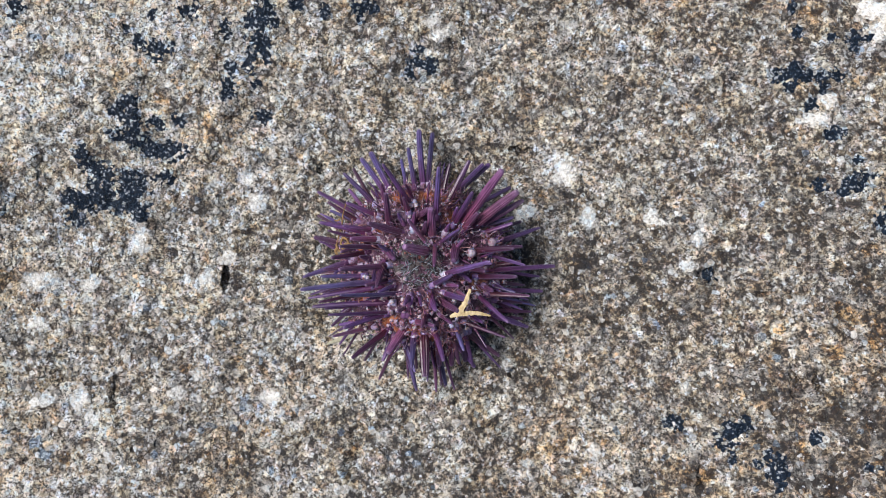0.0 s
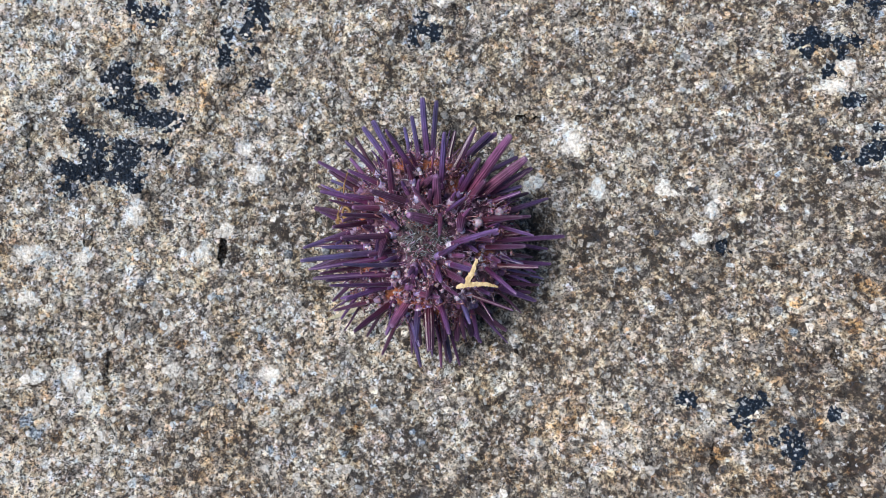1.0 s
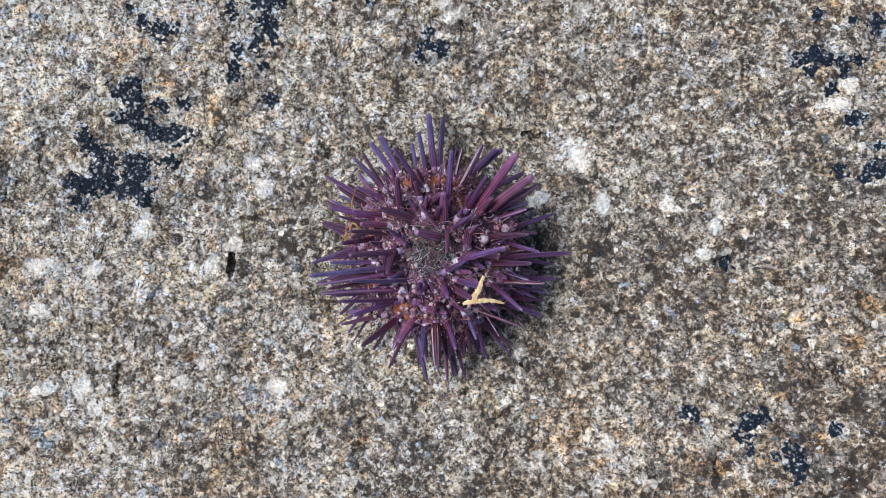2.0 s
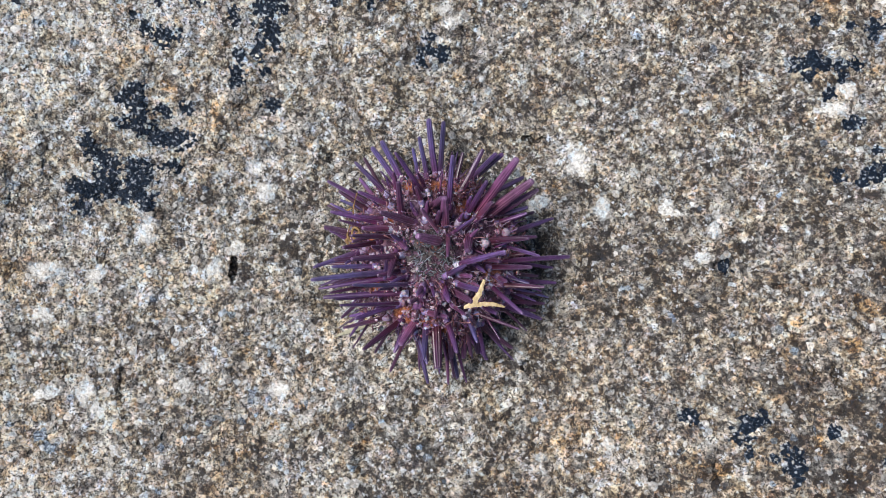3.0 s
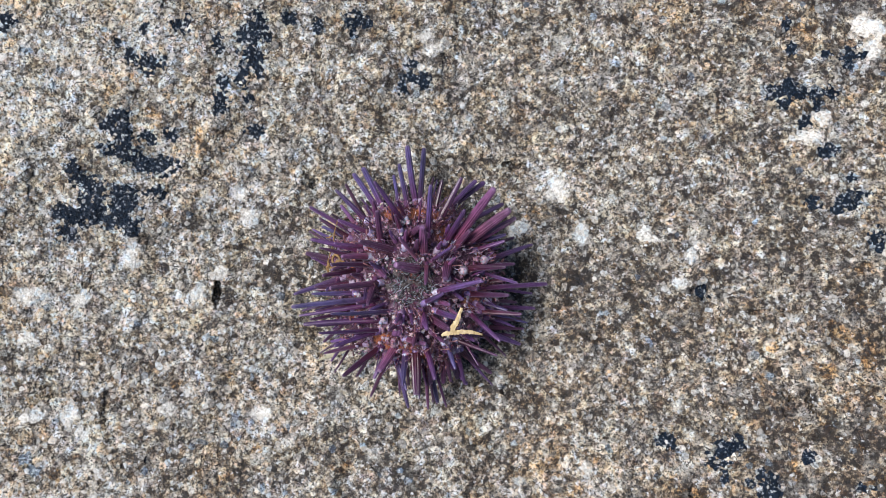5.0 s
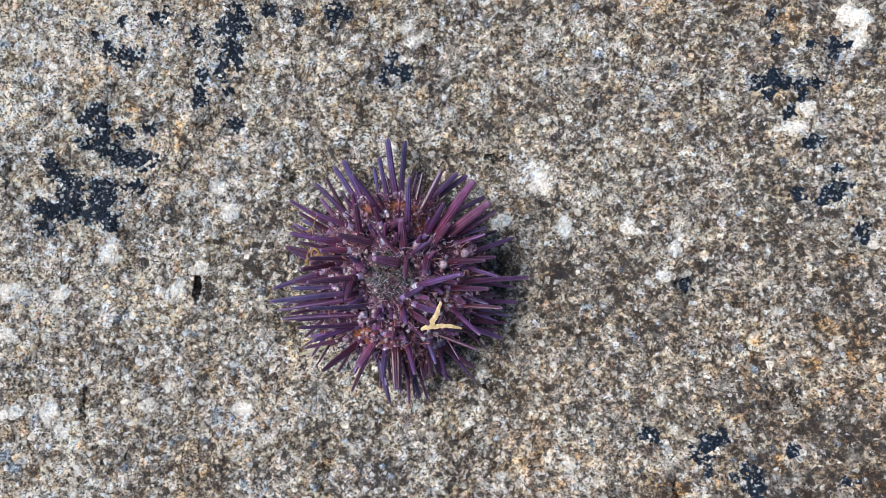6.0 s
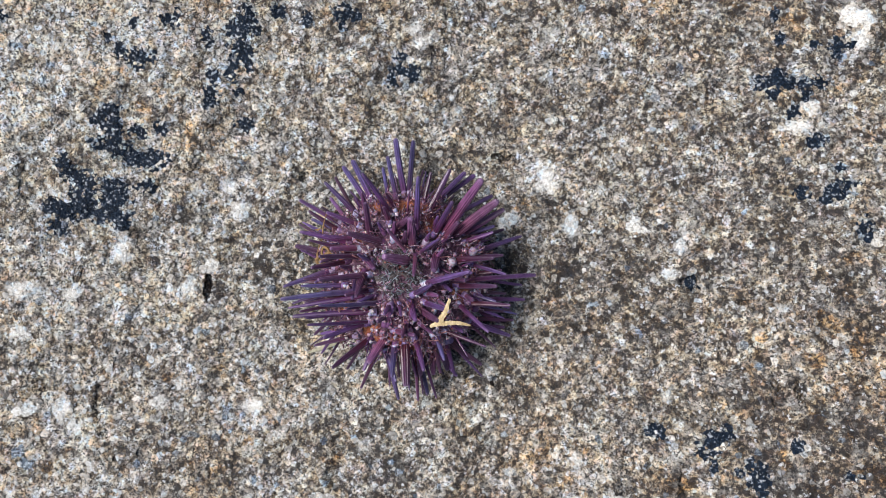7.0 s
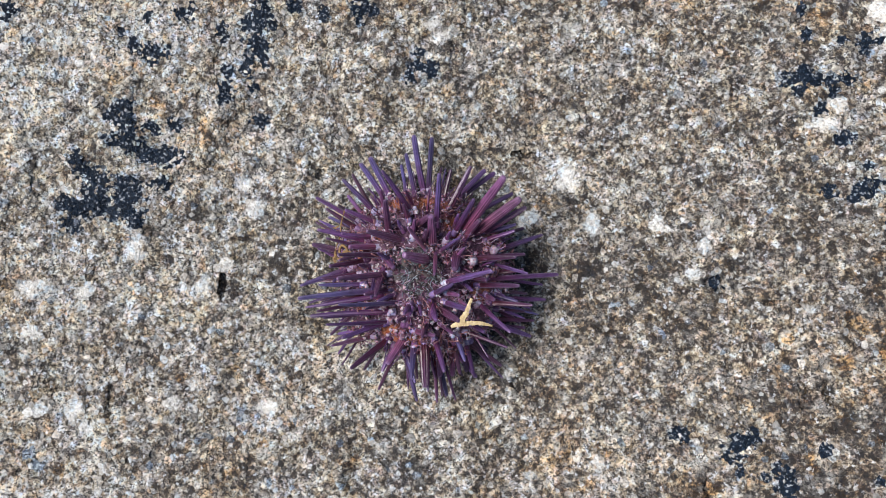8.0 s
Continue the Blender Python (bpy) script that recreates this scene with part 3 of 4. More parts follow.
BLUE = [(-80.6, 47.4, 1.5, 0.9), (88.5, 43.5, 0.9, 1.1), (-72.8, -28.4, 0.7, 0.7), (-83.6, -22.7, 0.6, 0.9), (-78.2, -35.7, 1.0, 1.0), (-71.2, -21.9, 0.9, 1.0), (-30.8, -41.9, 0.5, 1.3), (-76.4, -37.9, 2.0, 1.0), (-54.3, -38.2, 0.6, 1.3), (-16.4, -41.9, 0.9, 0.7), (80.3, -26.6, 0.7, 1.5), (79.5, -24.9, 0.5, 0.8), (69.6, -18.1, 0.8, 0.9), (51.8, -32.8, 0.4, 0.4), (72.1, -33.0, 0.4, 0.9), (74.6, -33.2, 0.6, 0.6), (37.9, -5.9, 0.8, 1.0), (47.4, -11.6, 0.7, 1.4), (-0.9, -39.7, 1.2, 0.9), (-2.6, -37.6, 0.9, 0.7), (47.5, -37.6, 0.8, 0.6), (-37.1, -28.6, 1.4, 1.6), (-2.9, 42.8, 0.5, 0.6), (-34.8, 24.0, 1.1, 0.6)]
# The first three spots paint the urchin's cast shadow; the rest are brown rock.
BROWN_AND_SHADOW = [(2.5, -23.0, 8.7, 3.2), (24.3, 3.0, 4.7, 4.8), (13.0, -19.3, 4.6, 2.8), (5.9, 24.8, 7.2, 3.6), (21.5, 27.0, 5.9, 3.6), (37.0, 37.6, 7.0, 4.8), (43.1, 1.6, 6.7, 4.7), (56.1, -5.4, 2.6, 5.7), (66.3, 5.9, 6.3, 4.6), (-29.8, 0.6, 4.7, 4.8), (-1.0, -29.7, 7.0, 3.4), (-54.8, -14.8, 4.5, 3.0), (-58.6, -30.8, 4.5, 3.4), (51.0, 49.1, 6.8, 4.8), (-37.4, -19.4, 3.5, 4.7), (64.5, -23.1, 6.1, 5.4), (83.2, -3.3, 6.0, 5.6), (32.2, 29.2, 5.8, 3.6), (-66.6, 6.2, 4.5, 2.3), (-22.9, 21.1, 2.4, 6.0)]
WEST, EAST, SOUTH, NORTH = -0.104, 0.110, -0.064, 0.071


def grain_seeds(pitch):
    """Seeds of the grains: an uneven scatter with larger crystals between the small ones."""
    xs, ys = np.meshgrid(np.arange(WEST, EAST, pitch), np.arange(SOUTH, NORTH, pitch))
    n = xs.size
    small = np.stack([xs.ravel(), ys.ravel()], 1) + (rng.random((n, 2)) - 0.5) * pitch * 1.7
    big = np.stack([rng.uniform(WEST, EAST, 2300), rng.uniform(SOUTH, NORTH, 2300)], 1)
    extra = np.stack([rng.uniform(WEST, -0.01, 500), rng.uniform(SOUTH, -0.01, 500)], 1)
    size = 0.75 * MM + 0.95 * MM * rng.random(2800) ** 3
    big = np.concatenate([big, extra])
    dull = cover(sum(LICHENS, []), big[:, 0], big[:, 1]) > -0.4
    big, size = big[~dull], size[~dull]
    cells = {}
    for k, (x, y) in enumerate(small):
        cells.setdefault((int(x // 0.002), int(y // 0.002)), []).append(k)
    keep = np.ones(n, bool)
    taken = []
    for (x, y), r in zip(big, size):
        if any((x - a) ** 2 + (y - b) ** 2 < (r + c) ** 2 * 0.8 for a, b, c in taken[-400:]):
            continue
        taken.append((x, y, r))
        i, j = int(x // 0.002), int(y // 0.002)
        near = [k for a in (-1, 0, 1) for b in (-1, 0, 1) for k in cells.get((i + a, j + b), ())]
        if near:
            off = np.hypot(*(small[near] - (x, y)).T)
            keep[np.array(near)[off < r]] = False
    big = np.array([t[:2] for t in taken])
    return np.concatenate([small[keep], big]), int(keep.sum())


def voronoi(seeds):
    """The cell round each seed: its corners in order, from the triangles between the seeds."""
    from mathutils.geometry import delaunay_2d_cdt
    _, _, tris, *_ = delaunay_2d_cdt([Vector(s) for s in seeds * 1000], [], [], 0, 1e-7)
    t = np.array(tris)
    a, b, c = seeds[t[:, 0]], seeds[t[:, 1]], seeds[t[:, 2]]
    d = 2 * ((b - a)[:, 0] * (c - a)[:, 1] - (b - a)[:, 1] * (c - a)[:, 0])
    b2, c2 = ((b - a) ** 2).sum(1), ((c - a) ** 2).sum(1)
    mid = a + np.stack([(c - a)[:, 1] * b2 - (b - a)[:, 1] * c2, (b - a)[:, 0] * c2 - (c - a)[:, 0] * b2], 1) / d[:, None]
    round_seed = [[] for _ in seeds]
    for k, tri in enumerate(tris):
        for v in tri:
            round_seed[v].append(k)
    out = []
    for s, ks in zip(seeds, round_seed):
        m = mid[ks]
        if len(ks) < 3 or np.abs(m - s).max() > 0.004:
            out.append(None)
            continue
        out.append(m[np.argsort(np.arctan2(m[:, 1] - s[1], m[:, 0] - s[0]))])
    return out


def maps(x, y):
    """How pale, how rusty and how blue the rock is at each place, with shadow painted into the paleness."""
    ragged = 1.3 * (fractal(x, y, 0.0042, 21) - 0.5) + 1.6 * (fractal(x, y, 0.0015, 25, 2) - 0.5)
    inside = lambda spots, soft, edge: np.clip((cover(spots, x, y) + ragged * soft + 0.15) * edge, 0, 1)
    # Broad gradient: paler to the west, darker to the east and south-east.
    pale = 0.012 + 0.055 * np.exp(-(((x + 0.033) / 0.014) ** 2 + ((y + 0.006) / 0.018) ** 2)) - 0.05 * np.clip((x - 0.02) / 0.03, 0, 1) * np.clip((-0.012 - y) / 0.02, 0, 1) + 0.05 * np.clip((-0.01 - x) / 0.03, 0, 1) * np.clip((y - 0.012) / 0.02, 0, 1) + 0.08 * np.clip((-0.03 - x) / 0.04, 0, 1) * np.clip((-0.012 - y) / 0.02, 0, 1) - 0.085 * np.clip(x / 0.09, -1, 1) + 0.06 * np.clip((-0.05 - x) / 0.03, 0, 1) + 0.05 * np.clip((-0.02 - x) / 0.05, 0, 1) * np.clip((y - 0.01) / 0.03, 0, 1) + 0.04 * np.clip(y / 0.05, -1, 1) + 0.40 * (fractal(x, y, 0.014, 31) - 0.5) + 0.50 * (fractal(x, y, 0.0052, 35, 2) - 0.5)
    # The darker spots include the urchin's painted shadow and the shade of crevices.
    pale += 0.18 * inside(CREAM, 0.9, 1.5) - 0.13 * inside(BROWN_AND_SHADOW, 0.9, 1.5) - 0.19 * inside(DARK_AND_SHADE + DARK_EAST, 0.7, 2.0)
    white = np.maximum(inside([(a, b, 1.15 * u, 1.15 * v) for a, b, u, v in QUARTZ_A + QUARTZ_B], 0.75, 2.0), 0.5 * inside(QUARTZ_C + QUARTZ_D, 0.6, 2.0))
    pale += 0.22 * white - 0.40 * np.clip((cover(MICA_AND_PIT_SHADE + MICA_EAST, x, y) + 0.6 * ragged) * 3.0, 0, 1) + 0.10 * inside(BLUE, 0.8, 2.0)
    pits = np.clip((fractal(x, y, 0.0016, 61, 2) - 0.75) * 6, 0, 1)
    rust = 0.10 * np.clip((-0.005 - x) / 0.03, 0, 1) * np.clip((-0.008 - y) / 0.02, 0, 1) + 0.16 * inside(CREAM, 0.9, 1.5) + 1.25 * inside(RUST, 0.9, 1.3) + 0.30 * np.clip((x - 0.01) / 0.06, 0, 1) * np.clip((0.010 - y) / 0.03, 0, 1) + 0.8 * np.clip((fractal(x, y, 0.012, 41) - 0.60) * 3, 0, 0.7)
    # Small pits are darkened in the colour too, deepening their shade.
    return pale - 0.25 * pits, rust, np.maximum(inside(BLUE, 0.8, 2.2), 0.14 * inside(QUARTZ_A + QUARTZ_C, 0.6, 2.4)), pits, ragged, white


class Grains:
    """Faceted grains, each with a raised top and flanks that run down to the joints between them."""

    def __init__(self, seeds, cells, large):
        self.seeds, self.large = seeds, large
        self.count = np.array([0 if c is None else len(c) for c in cells])
        self.first = np.concatenate([[0], np.cumsum(self.count)])[:-1]
        ring = np.concatenate([c for c in cells if c is not None])
        owner = np.repeat(np.arange(len(seeds)), self.count)
        s = seeds[owner]
        inner = s + (ring - s) * 0.74
        self.pale, self.rust, self.blue, pits, self.ragged, white = maps(seeds[:, 0], seeds[:, 1])
        n = len(seeds)
        level = relief(seeds[:, 0], seeds[:, 1]) + 0.07 * MM * (rng.random(n) - 0.45) + large * 0.06 * MM - 0.30 * MM * pits
        tilt = rng.normal(0, 0.15, (n, 2))
        top = level[owner] + ((inner - s) * tilt[owner]).sum(1)
        joint = relief(ring[:, 0], ring[:, 1]) - 0.018 * MM * np.clip(2.2 * field(ring[:, 0], ring[:, 1], 0.0007, 5) - 0.75, 0, 1.3)
        joint = np.minimum(joint, level[owner] + 0.12 * MM)
        self.inner, self.outer = np.c_[inner, top], np.c_[ring, joint]
        own = np.where(large & (rng.random(n) < 0.6), rng.choice([0.27, 0.18, 0.10, -0.22], n), 0.0)
        rim_of_crust = cover(sum(LICHENS, []), seeds[:, 0], seeds[:, 1]) > -0.35
        own = own + np.where(rim_of_crust & (rng.random(n) < 0.5), 0.16, 0.0)
        tint = np.where(rim_of_crust & (rng.random(n) < 0.4), 0.6, 0.0) + np.where(large & (rng.random(n) < 0.10), 0.7, 0.0)
        bright = np.where(large & (rng.random(n) < np.where(seeds[:, 0] < -0.01, 0.40, 0.2)), rng.uniform(0.1, 0.7, n), 0.0) + np.where(rng.random(n) < 0.02, 0.5, 0.0)
        edge = maps(ring[:, 0], ring[:, 1])
        self.values = {}
        for key, mid, rim, extra in (("pale", self.pale, edge[0], own), ("rust", self.rust, edge[1], own * 0), ("blue", self.blue, edge[2], tint), ("white", white, edge[5], bright)):
            self.values[key] = ((mid + extra)[owner], rim + extra[owner])

    def mesh(self, name, members, materials, origin=(0, 0, 0), lift=0.0):
        members = np.asarray(members)
        n = self.count[members]
        total = int(n.sum())
        start = np.cumsum(n) - n
        pick = np.arange(total) - np.repeat(start, n) + np.repeat(self.first[members], n)
        places = np.concatenate([self.inner[pick], self.outer[pick]]) - np.array(origin)
        places[:total, 2] += lift
        here = np.arange(total)
        then = here + 1
        then[start + n - 1] = start
        flanks = np.stack([total + here, total + then, then, here], 1)
        mesh = bpy.data.meshes.new(name)
        mesh.vertices.add(2 * total)
        mesh.vertices.foreach_set("co", places.astype(np.float32).ravel())
        mesh.loops.add(5 * total)
        mesh.loops.foreach_set("vertex_index", np.concatenate([here, flanks.ravel()]).astype(np.int32))
        mesh.polygons.add(len(members) + total)
        mesh.polygons.foreach_set("loop_start", np.concatenate([start, total + 4 * here]).astype(np.int32))
        mesh.polygons.foreach_set("use_smooth", [True] * len(mesh.polygons))
        mesh.update(calc_edges=True)
        mesh.validate()
        for key, (mid, rim) in self.values.items():
            data = mesh.attributes.new(key, "FLOAT", "POINT")
            data.data.foreach_set("value", np.concatenate([mid[pick], rim[pick]]).astype(np.float32))
        for m in materials:
            mesh.materials.append(m)
        return mesh


def build_rock():
    """The bare rock that goes on to the horizon, and the grains and crystals that stand out of it."""
    radii = np.concatenate([np.linspace(0.004, 0.15, 36), np.geomspace(0.16, 40, 44)])
    turns = np.linspace(0, 2 * math.pi, 97)[:-1]
    r, a = np.meshgrid(radii, turns, indexing="ij")
    x, y = r * np.cos(a), r * np.sin(a)
    inside = (x > WEST + 0.002) & (x < EAST - 0.002) & (y > SOUTH + 0.002) & (y < NORTH - 0.002)
    z = relief(x, y) - np.where(inside, 3.2 * MM, 0.0) + np.clip(r - 0.3, 0, None) * 0.10 * (fractal(x, y, 1.7, 2) - 0.5)
    places = [(0.0, 0.0, float(hollow(0, 0)) - 3.2 * MM)] + np.stack([x.ravel(), y.ravel(), z.ravel()], 1).tolist()
    n = len(turns)
    faces = [(0, 1 + i, 1 + (i + 1) % n) for i in range(n)]
    for k in range(len(radii) - 1):
        p, q = 1 + k * n, 1 + (k + 1) * n
        faces += [(p + i, q + i, q + (i + 1) % n, p + (i + 1) % n) for i in range(n)]
    mesh = bpy.data.meshes.new("ground")
    mesh.from_pydata(places, [], faces)
    ground = tagged(part("ground", smooth(mesh), BEDROCK), "weathered speckled granite rock surface, brown, cream and grey", "rock", kind="structure")

    seeds, small = grain_seeds(0.60 * MM)
    cells = voronoi(seeds)
    x, y = seeds[:, 0], seeds[:, 1]
    large = np.arange(len(seeds)) >= small
    grains = Grains(seeds, cells, large)
    free = grains.count > 0
    luck = rng.random(len(x))
    gaps = 0.08 + np.where(x > 0, 0.18, 0.28) * np.clip(3 * field(x, y, 0.0026, 71) - 1.4, 0, 1)
    for spots in LICHENS:
        deep = cover(spots, x, y)
        mine = free & (luck > gaps * np.clip(1.3 - 2.2 * deep, 0.25, 1)) & (deep + 0.34 * grains.ragged + 0.70 * (rng.random(len(x)) - 0.5) > -0.06)
        free &= ~mine
        if mine.any():
            cx, cy = float(x[mine].mean()), float(y[mine].mean())
            origin = (cx, cy, float(hollow(cx, cy)))
            wide = max(r for *_, r, q in spots) > 4
            label = "broad ragged patch of black crusty lichen on the granite" if wide else "small patch of black crusty lichen on the granite"
            patch = tagged(new("lichen_patch"), label, "lichen", "lichen patches on the rock")
            patch.matrix_basis = pose(*origin)
            nearest = np.argmax([cover([one], x, y) for one in spots], 0)
            for k in range(len(spots)):
                lobe = np.flatnonzero(mine & (nearest == k))
                if len(lobe):
                    part("crust_lobe", grains.mesh("crust_lobe", lobe, [LICHEN_CRUST], origin, 0.02 * MM), None, patch)
    nearby = free & large & (np.hypot(x - 0.005, (y - 0.004) * 1.4) < 0.085)
    spread = np.hypot(*(grains.outer[np.minimum(grains.first, len(grains.outer) - 1), :2] - seeds).T)
    crystals = [k for k in np.argsort(-spread) if nearby[k]][:280]
    for k in crystals:
        origin = (float(x[k]), float(y[k]), float(relief(x[k], y[k])))
        part("crystal", grains.mesh("crystal", [k], [GRANITE], origin), None, ground, at=pose(*origin))
    free[crystals] = False
    tagged(part("grains", grains.mesh("grains", np.flatnonzero(free), [GRANITE]), None, ground), kind="stuff")
    return ground


# ---------------------------------------------------------------- the sea urchin
WIDE, TALL, MIDDLE = 16.0 * MM, 9.0 * MM, 9.0 * MM
# Spines, by direction on the shell and by the way they point: azimuth, height angle, azimuth, height angle, length and radius in mm, hue.
SPINES_LEANING = [
    (88, 12, 96, -24, 14.4, 0.59, 3), (85, 10, 87, -24, 13.6, 0.54, 3), (94, 19, 101, -24, 10.3, 0.43, 3), (64, 7, 45, -24, 10.8, 0.54, 0),
]
SPINES_NORTH = [
    (100, 14, 103, -24, 7.4, 0.37, 3), (98, 45, 125, 36, 10.4, 0.54, 0), (112, 12, 118, -24, 11.5, 0.59, 3), (116, 9, 125, -24, 11.2, 0.59, 3),
    (127, 24, 135, 10, 8.9, 0.54, 3), (127, 12, 122, -24, 10.0, 0.37, 2), (136, 23, 128, -24, 7.3, 0.37, 0), (141, 11, 149, -24, 12.3, 0.43, 0),
    (145, 26, 148, 10, 7.5, 0.43, 2), (130, 42, 160, 34, 7.5, 0.48, 0), (146, 22, 155, -24, 7.5, 0.37, 3),
]
SPINES_NORTH_EAST = [
    (129, 57, 93, 42, 7.8, 0.54, 1), (69, 54, 84, 41, 11.0, 0.48, 3), (72, 25, 76, 10, 6.2, 0.43, 2), (65, 37, 62, 10, 9.5, 0.54, 0),
    (65, 19, 49, -24, 10.3, 0.48, 0), (42, 45, 50, 36, 14.2, 0.7, 1), (47, 52, 56, 40, 8.7, 0.54, 0), (48, 5, 31, -24, 9.6, 0.48, 0),
    (35, 38, 34, 31, 11.9, 0.75, 1), (33, 27, 27, 23, 9.9, 0.54, 1), (31, 21, 14, 17, 6.0, 0.43, 3), (26, 30, 15, 25, 6.4, 0.37, 0),
    (16, 16, 21, -24, 10.8, 0.54, 0),
]
SPINES_EAST = [
    (12, 49, 0, 38, 9.7, 0.59, 2), (7, 31, 343, 10, 7.3, 0.37, 0), (353, 38, 4, 2, 13.6, 0.48, 0), (335, 70, 11, 49, 13.1, 0.54, 0),
    (347, 45, 357, 36, 9.3, 0.54, 2), (356, 4, 353, -24, 8.9, 0.32, 0), (344, 23, 341, 19, 5.0, 0.37, 3), (336, 27, 356, 22, 8.8, 0.43, 2),
    (342, 6, 359, -24, 10.3, 0.48, 0), (338, 7, 346, -24, 9.3, 0.32, 3), (326, 5, 358, -24, 9.9, 0.43, 2), (332, 37, 317, 30, 9.0, 0.43, 0),
    (324, 7, 341, -24, 10.1, 0.59, 0),
]
SPINES_SOUTH = [
    (307, 28, 340, 10, 8.7, 0.32, 2), (303, 5, 326, -24, 9.3, 0.54, 2), (293, 4, 309, -24, 8.0, 0.43, 0), (296, 23, 281, -24, 7.0, 0.43, 2),
    (283, 37, 289, 31, 7.5, 0.54, 0), (282, 6, 281, -24, 9.4, 0.48, 3), (285, 5, 285, -24, 10.8, 0.32, 2), (277, 17, 281, -24, 5.8, 0.32, 2),
    (274, 31, 273, 10, 8.1, 0.91, 2),
]
SPINES_SOUTH_LOW = [
    (284, 22, 272, -24, 6.1, 0.7, 2), (293, 5, 269, -24, 5.9, 0.7, 2), (301, 6, 278, -24, 6.1, 0.64, 2), (266, 31, 268, 26, 6.9, 0.54, 3),
    (258, 21, 291, 17, 7.0, 0.43, 3), (259, 5, 282, -24, 10.7, 0.48, 3), (301, 32, 289, 27, 6.0, 0.48, 3), (304, 12, 283, -24, 8.2, 0.48, 0),
    (306, 6, 312, -24, 6.3, 0.48, 2), (334, 7, 356, -24, 8.3, 0.43, 2), (320, 4, 357, -24, 9.0, 0.43, 2), (346, 19, 357, -24, 6.6, 0.43, 2),
    (359, 26, 7, 10, 5.5, 0.43, 2), (12, 25, 3, 10, 6.0, 0.43, 2),
]
SPINES_SOUTH_WEST = [
    (257, 35, 239, 29, 5.9, 0.64, 1), (251, 25, 246, 10, 5.7, 0.43, 0), (246, 30, 219, 25, 9.5, 0.64, 2), (235, 22, 193, -24, 10.4, 0.48, 2),
    (238, 44, 200, 35, 9.5, 0.48, 0), (239, 56, 183, 2, 15.4, 0.48, 0), (240, 47, 183, 37, 12.9, 0.37, 0), (240, 65, 184, 46, 13.8, 0.43, 3),
    (219, 64, 189, 2, 15.5, 0.43, 0), (209, 63, 186, 2, 16.0, 0.54, 3), (194, 49, 181, 10, 8.5, 0.43, 3), (177, 36, 200, 10, 10.1, 0.48, 3),
    (177, 34, 219, 10, 4.3, 0.37, 0),
]
SPINES_WEST = [
    (168, 51, 194, 39, 8.0, 0.48, 2), (157, 62, 184, 45, 9.8, 0.48, 2), (165, 15, 165, -24, 7.9, 0.64, 2), (149, 46, 168, 10, 9.8, 0.48, 0),
    (143, 47, 178, 37, 6.7, 0.43, 0), (208, 39, 192, 10, 8.4, 0.37, 2), (156, 53, 203, 40, 7.6, 0.43, 2), (186, 70, 190, 49, 12.2, 0.43, 1),
    (215, 30, 187, 10, 7.0, 0.37, 0), (205, 50, 191, 10, 8.6, 0.37, 2), (182, 46, 188, 10, 7.3, 0.37, 2), (226, 18, 190, -24, 6.4, 0.37, 0),
    (157, 44, 166, 10, 7.2, 0.37, 2),
]
SPINES_CROWN = [
    (68, 75, 130, 51, 7.4, 0.32, 1), (63, 69, 89, 48, 6.7, 0.64, 1), (97, 60, 32, 44, 5.1, 0.54, 1), (119, 66, 169, 46, 8.3, 0.64, 1),
    (47, 80, 174, 53, 6.7, 0.7, 1), (158, 64, 315, 46, 4.7, 0.43, 1), (180, 66, 261, 47, 7.2, 0.54, 1), (186, 60, 267, 44, 6.0, 0.54, 0),
    (42, 74, 271, 50, 6.2, 0.37, 1), (25, 59, 261, 43, 4.8, 0.64, 1), (41, 70, 29, 48, 6.4, 0.37, 0), (34, 64, 46, 46, 4.7, 0.32, 1),
    (303, 71, 24, 49, 6.4, 0.48, 0),
]
SPINES_TOP = [
    (310, 62, 342, 45, 6.7, 0.54, 0), (291, 67, 292, 47, 5.4, 0.59, 0), (297, 61, 331, 44, 6.7, 0.54, 1), (259, 51, 72, 39, 4.4, 0.43, 0),
    (255, 50, 67, 39, 4.1, 0.43, 1), (265, 46, 348, 36, 5.4, 0.48, 1), (225, 67, 207, 47, 4.5, 0.43, 0), (212, 67, 197, 47, 6.2, 0.43, 1),
    (354, 55, 347, 41, 5.0, 0.43, 1), (101, 53, 107, 40, 3.9, 0.43, 1), (36, 49, 46, 38, 5.4, 0.48, 1), (150, 56, 183, 42, 6.3, 0.48, 1),
]
SPINES = SPINES_LEANING + SPINES_NORTH + SPINES_NORTH_EAST + SPINES_EAST + SPINES_SOUTH + SPINES_SOUTH_LOW + SPINES_SOUTH_WEST + SPINES_WEST + SPINES_CROWN + SPINES_TOP


def on_shell(az, el, grow=1.0):
    """A place on the shell and the way straight out of it."""
    az, el = radians(az), radians(el)
    u = Vector((math.cos(az) * math.cos(el), math.sin(az) * math.cos(el), math.sin(el)))
    place = Vector((u.x * WIDE * grow, u.y * WIDE * grow, MIDDLE + u.z * TALL * grow))
    return place, Vector((u.x / WIDE, u.y / WIDE, u.z / TALL)).normalized()


def towards(az, el):
    az, el = radians(az), radians(el)
    return Vector((math.cos(az) * math.cos(el), math.sin(az) * math.cos(el), math.sin(el)))


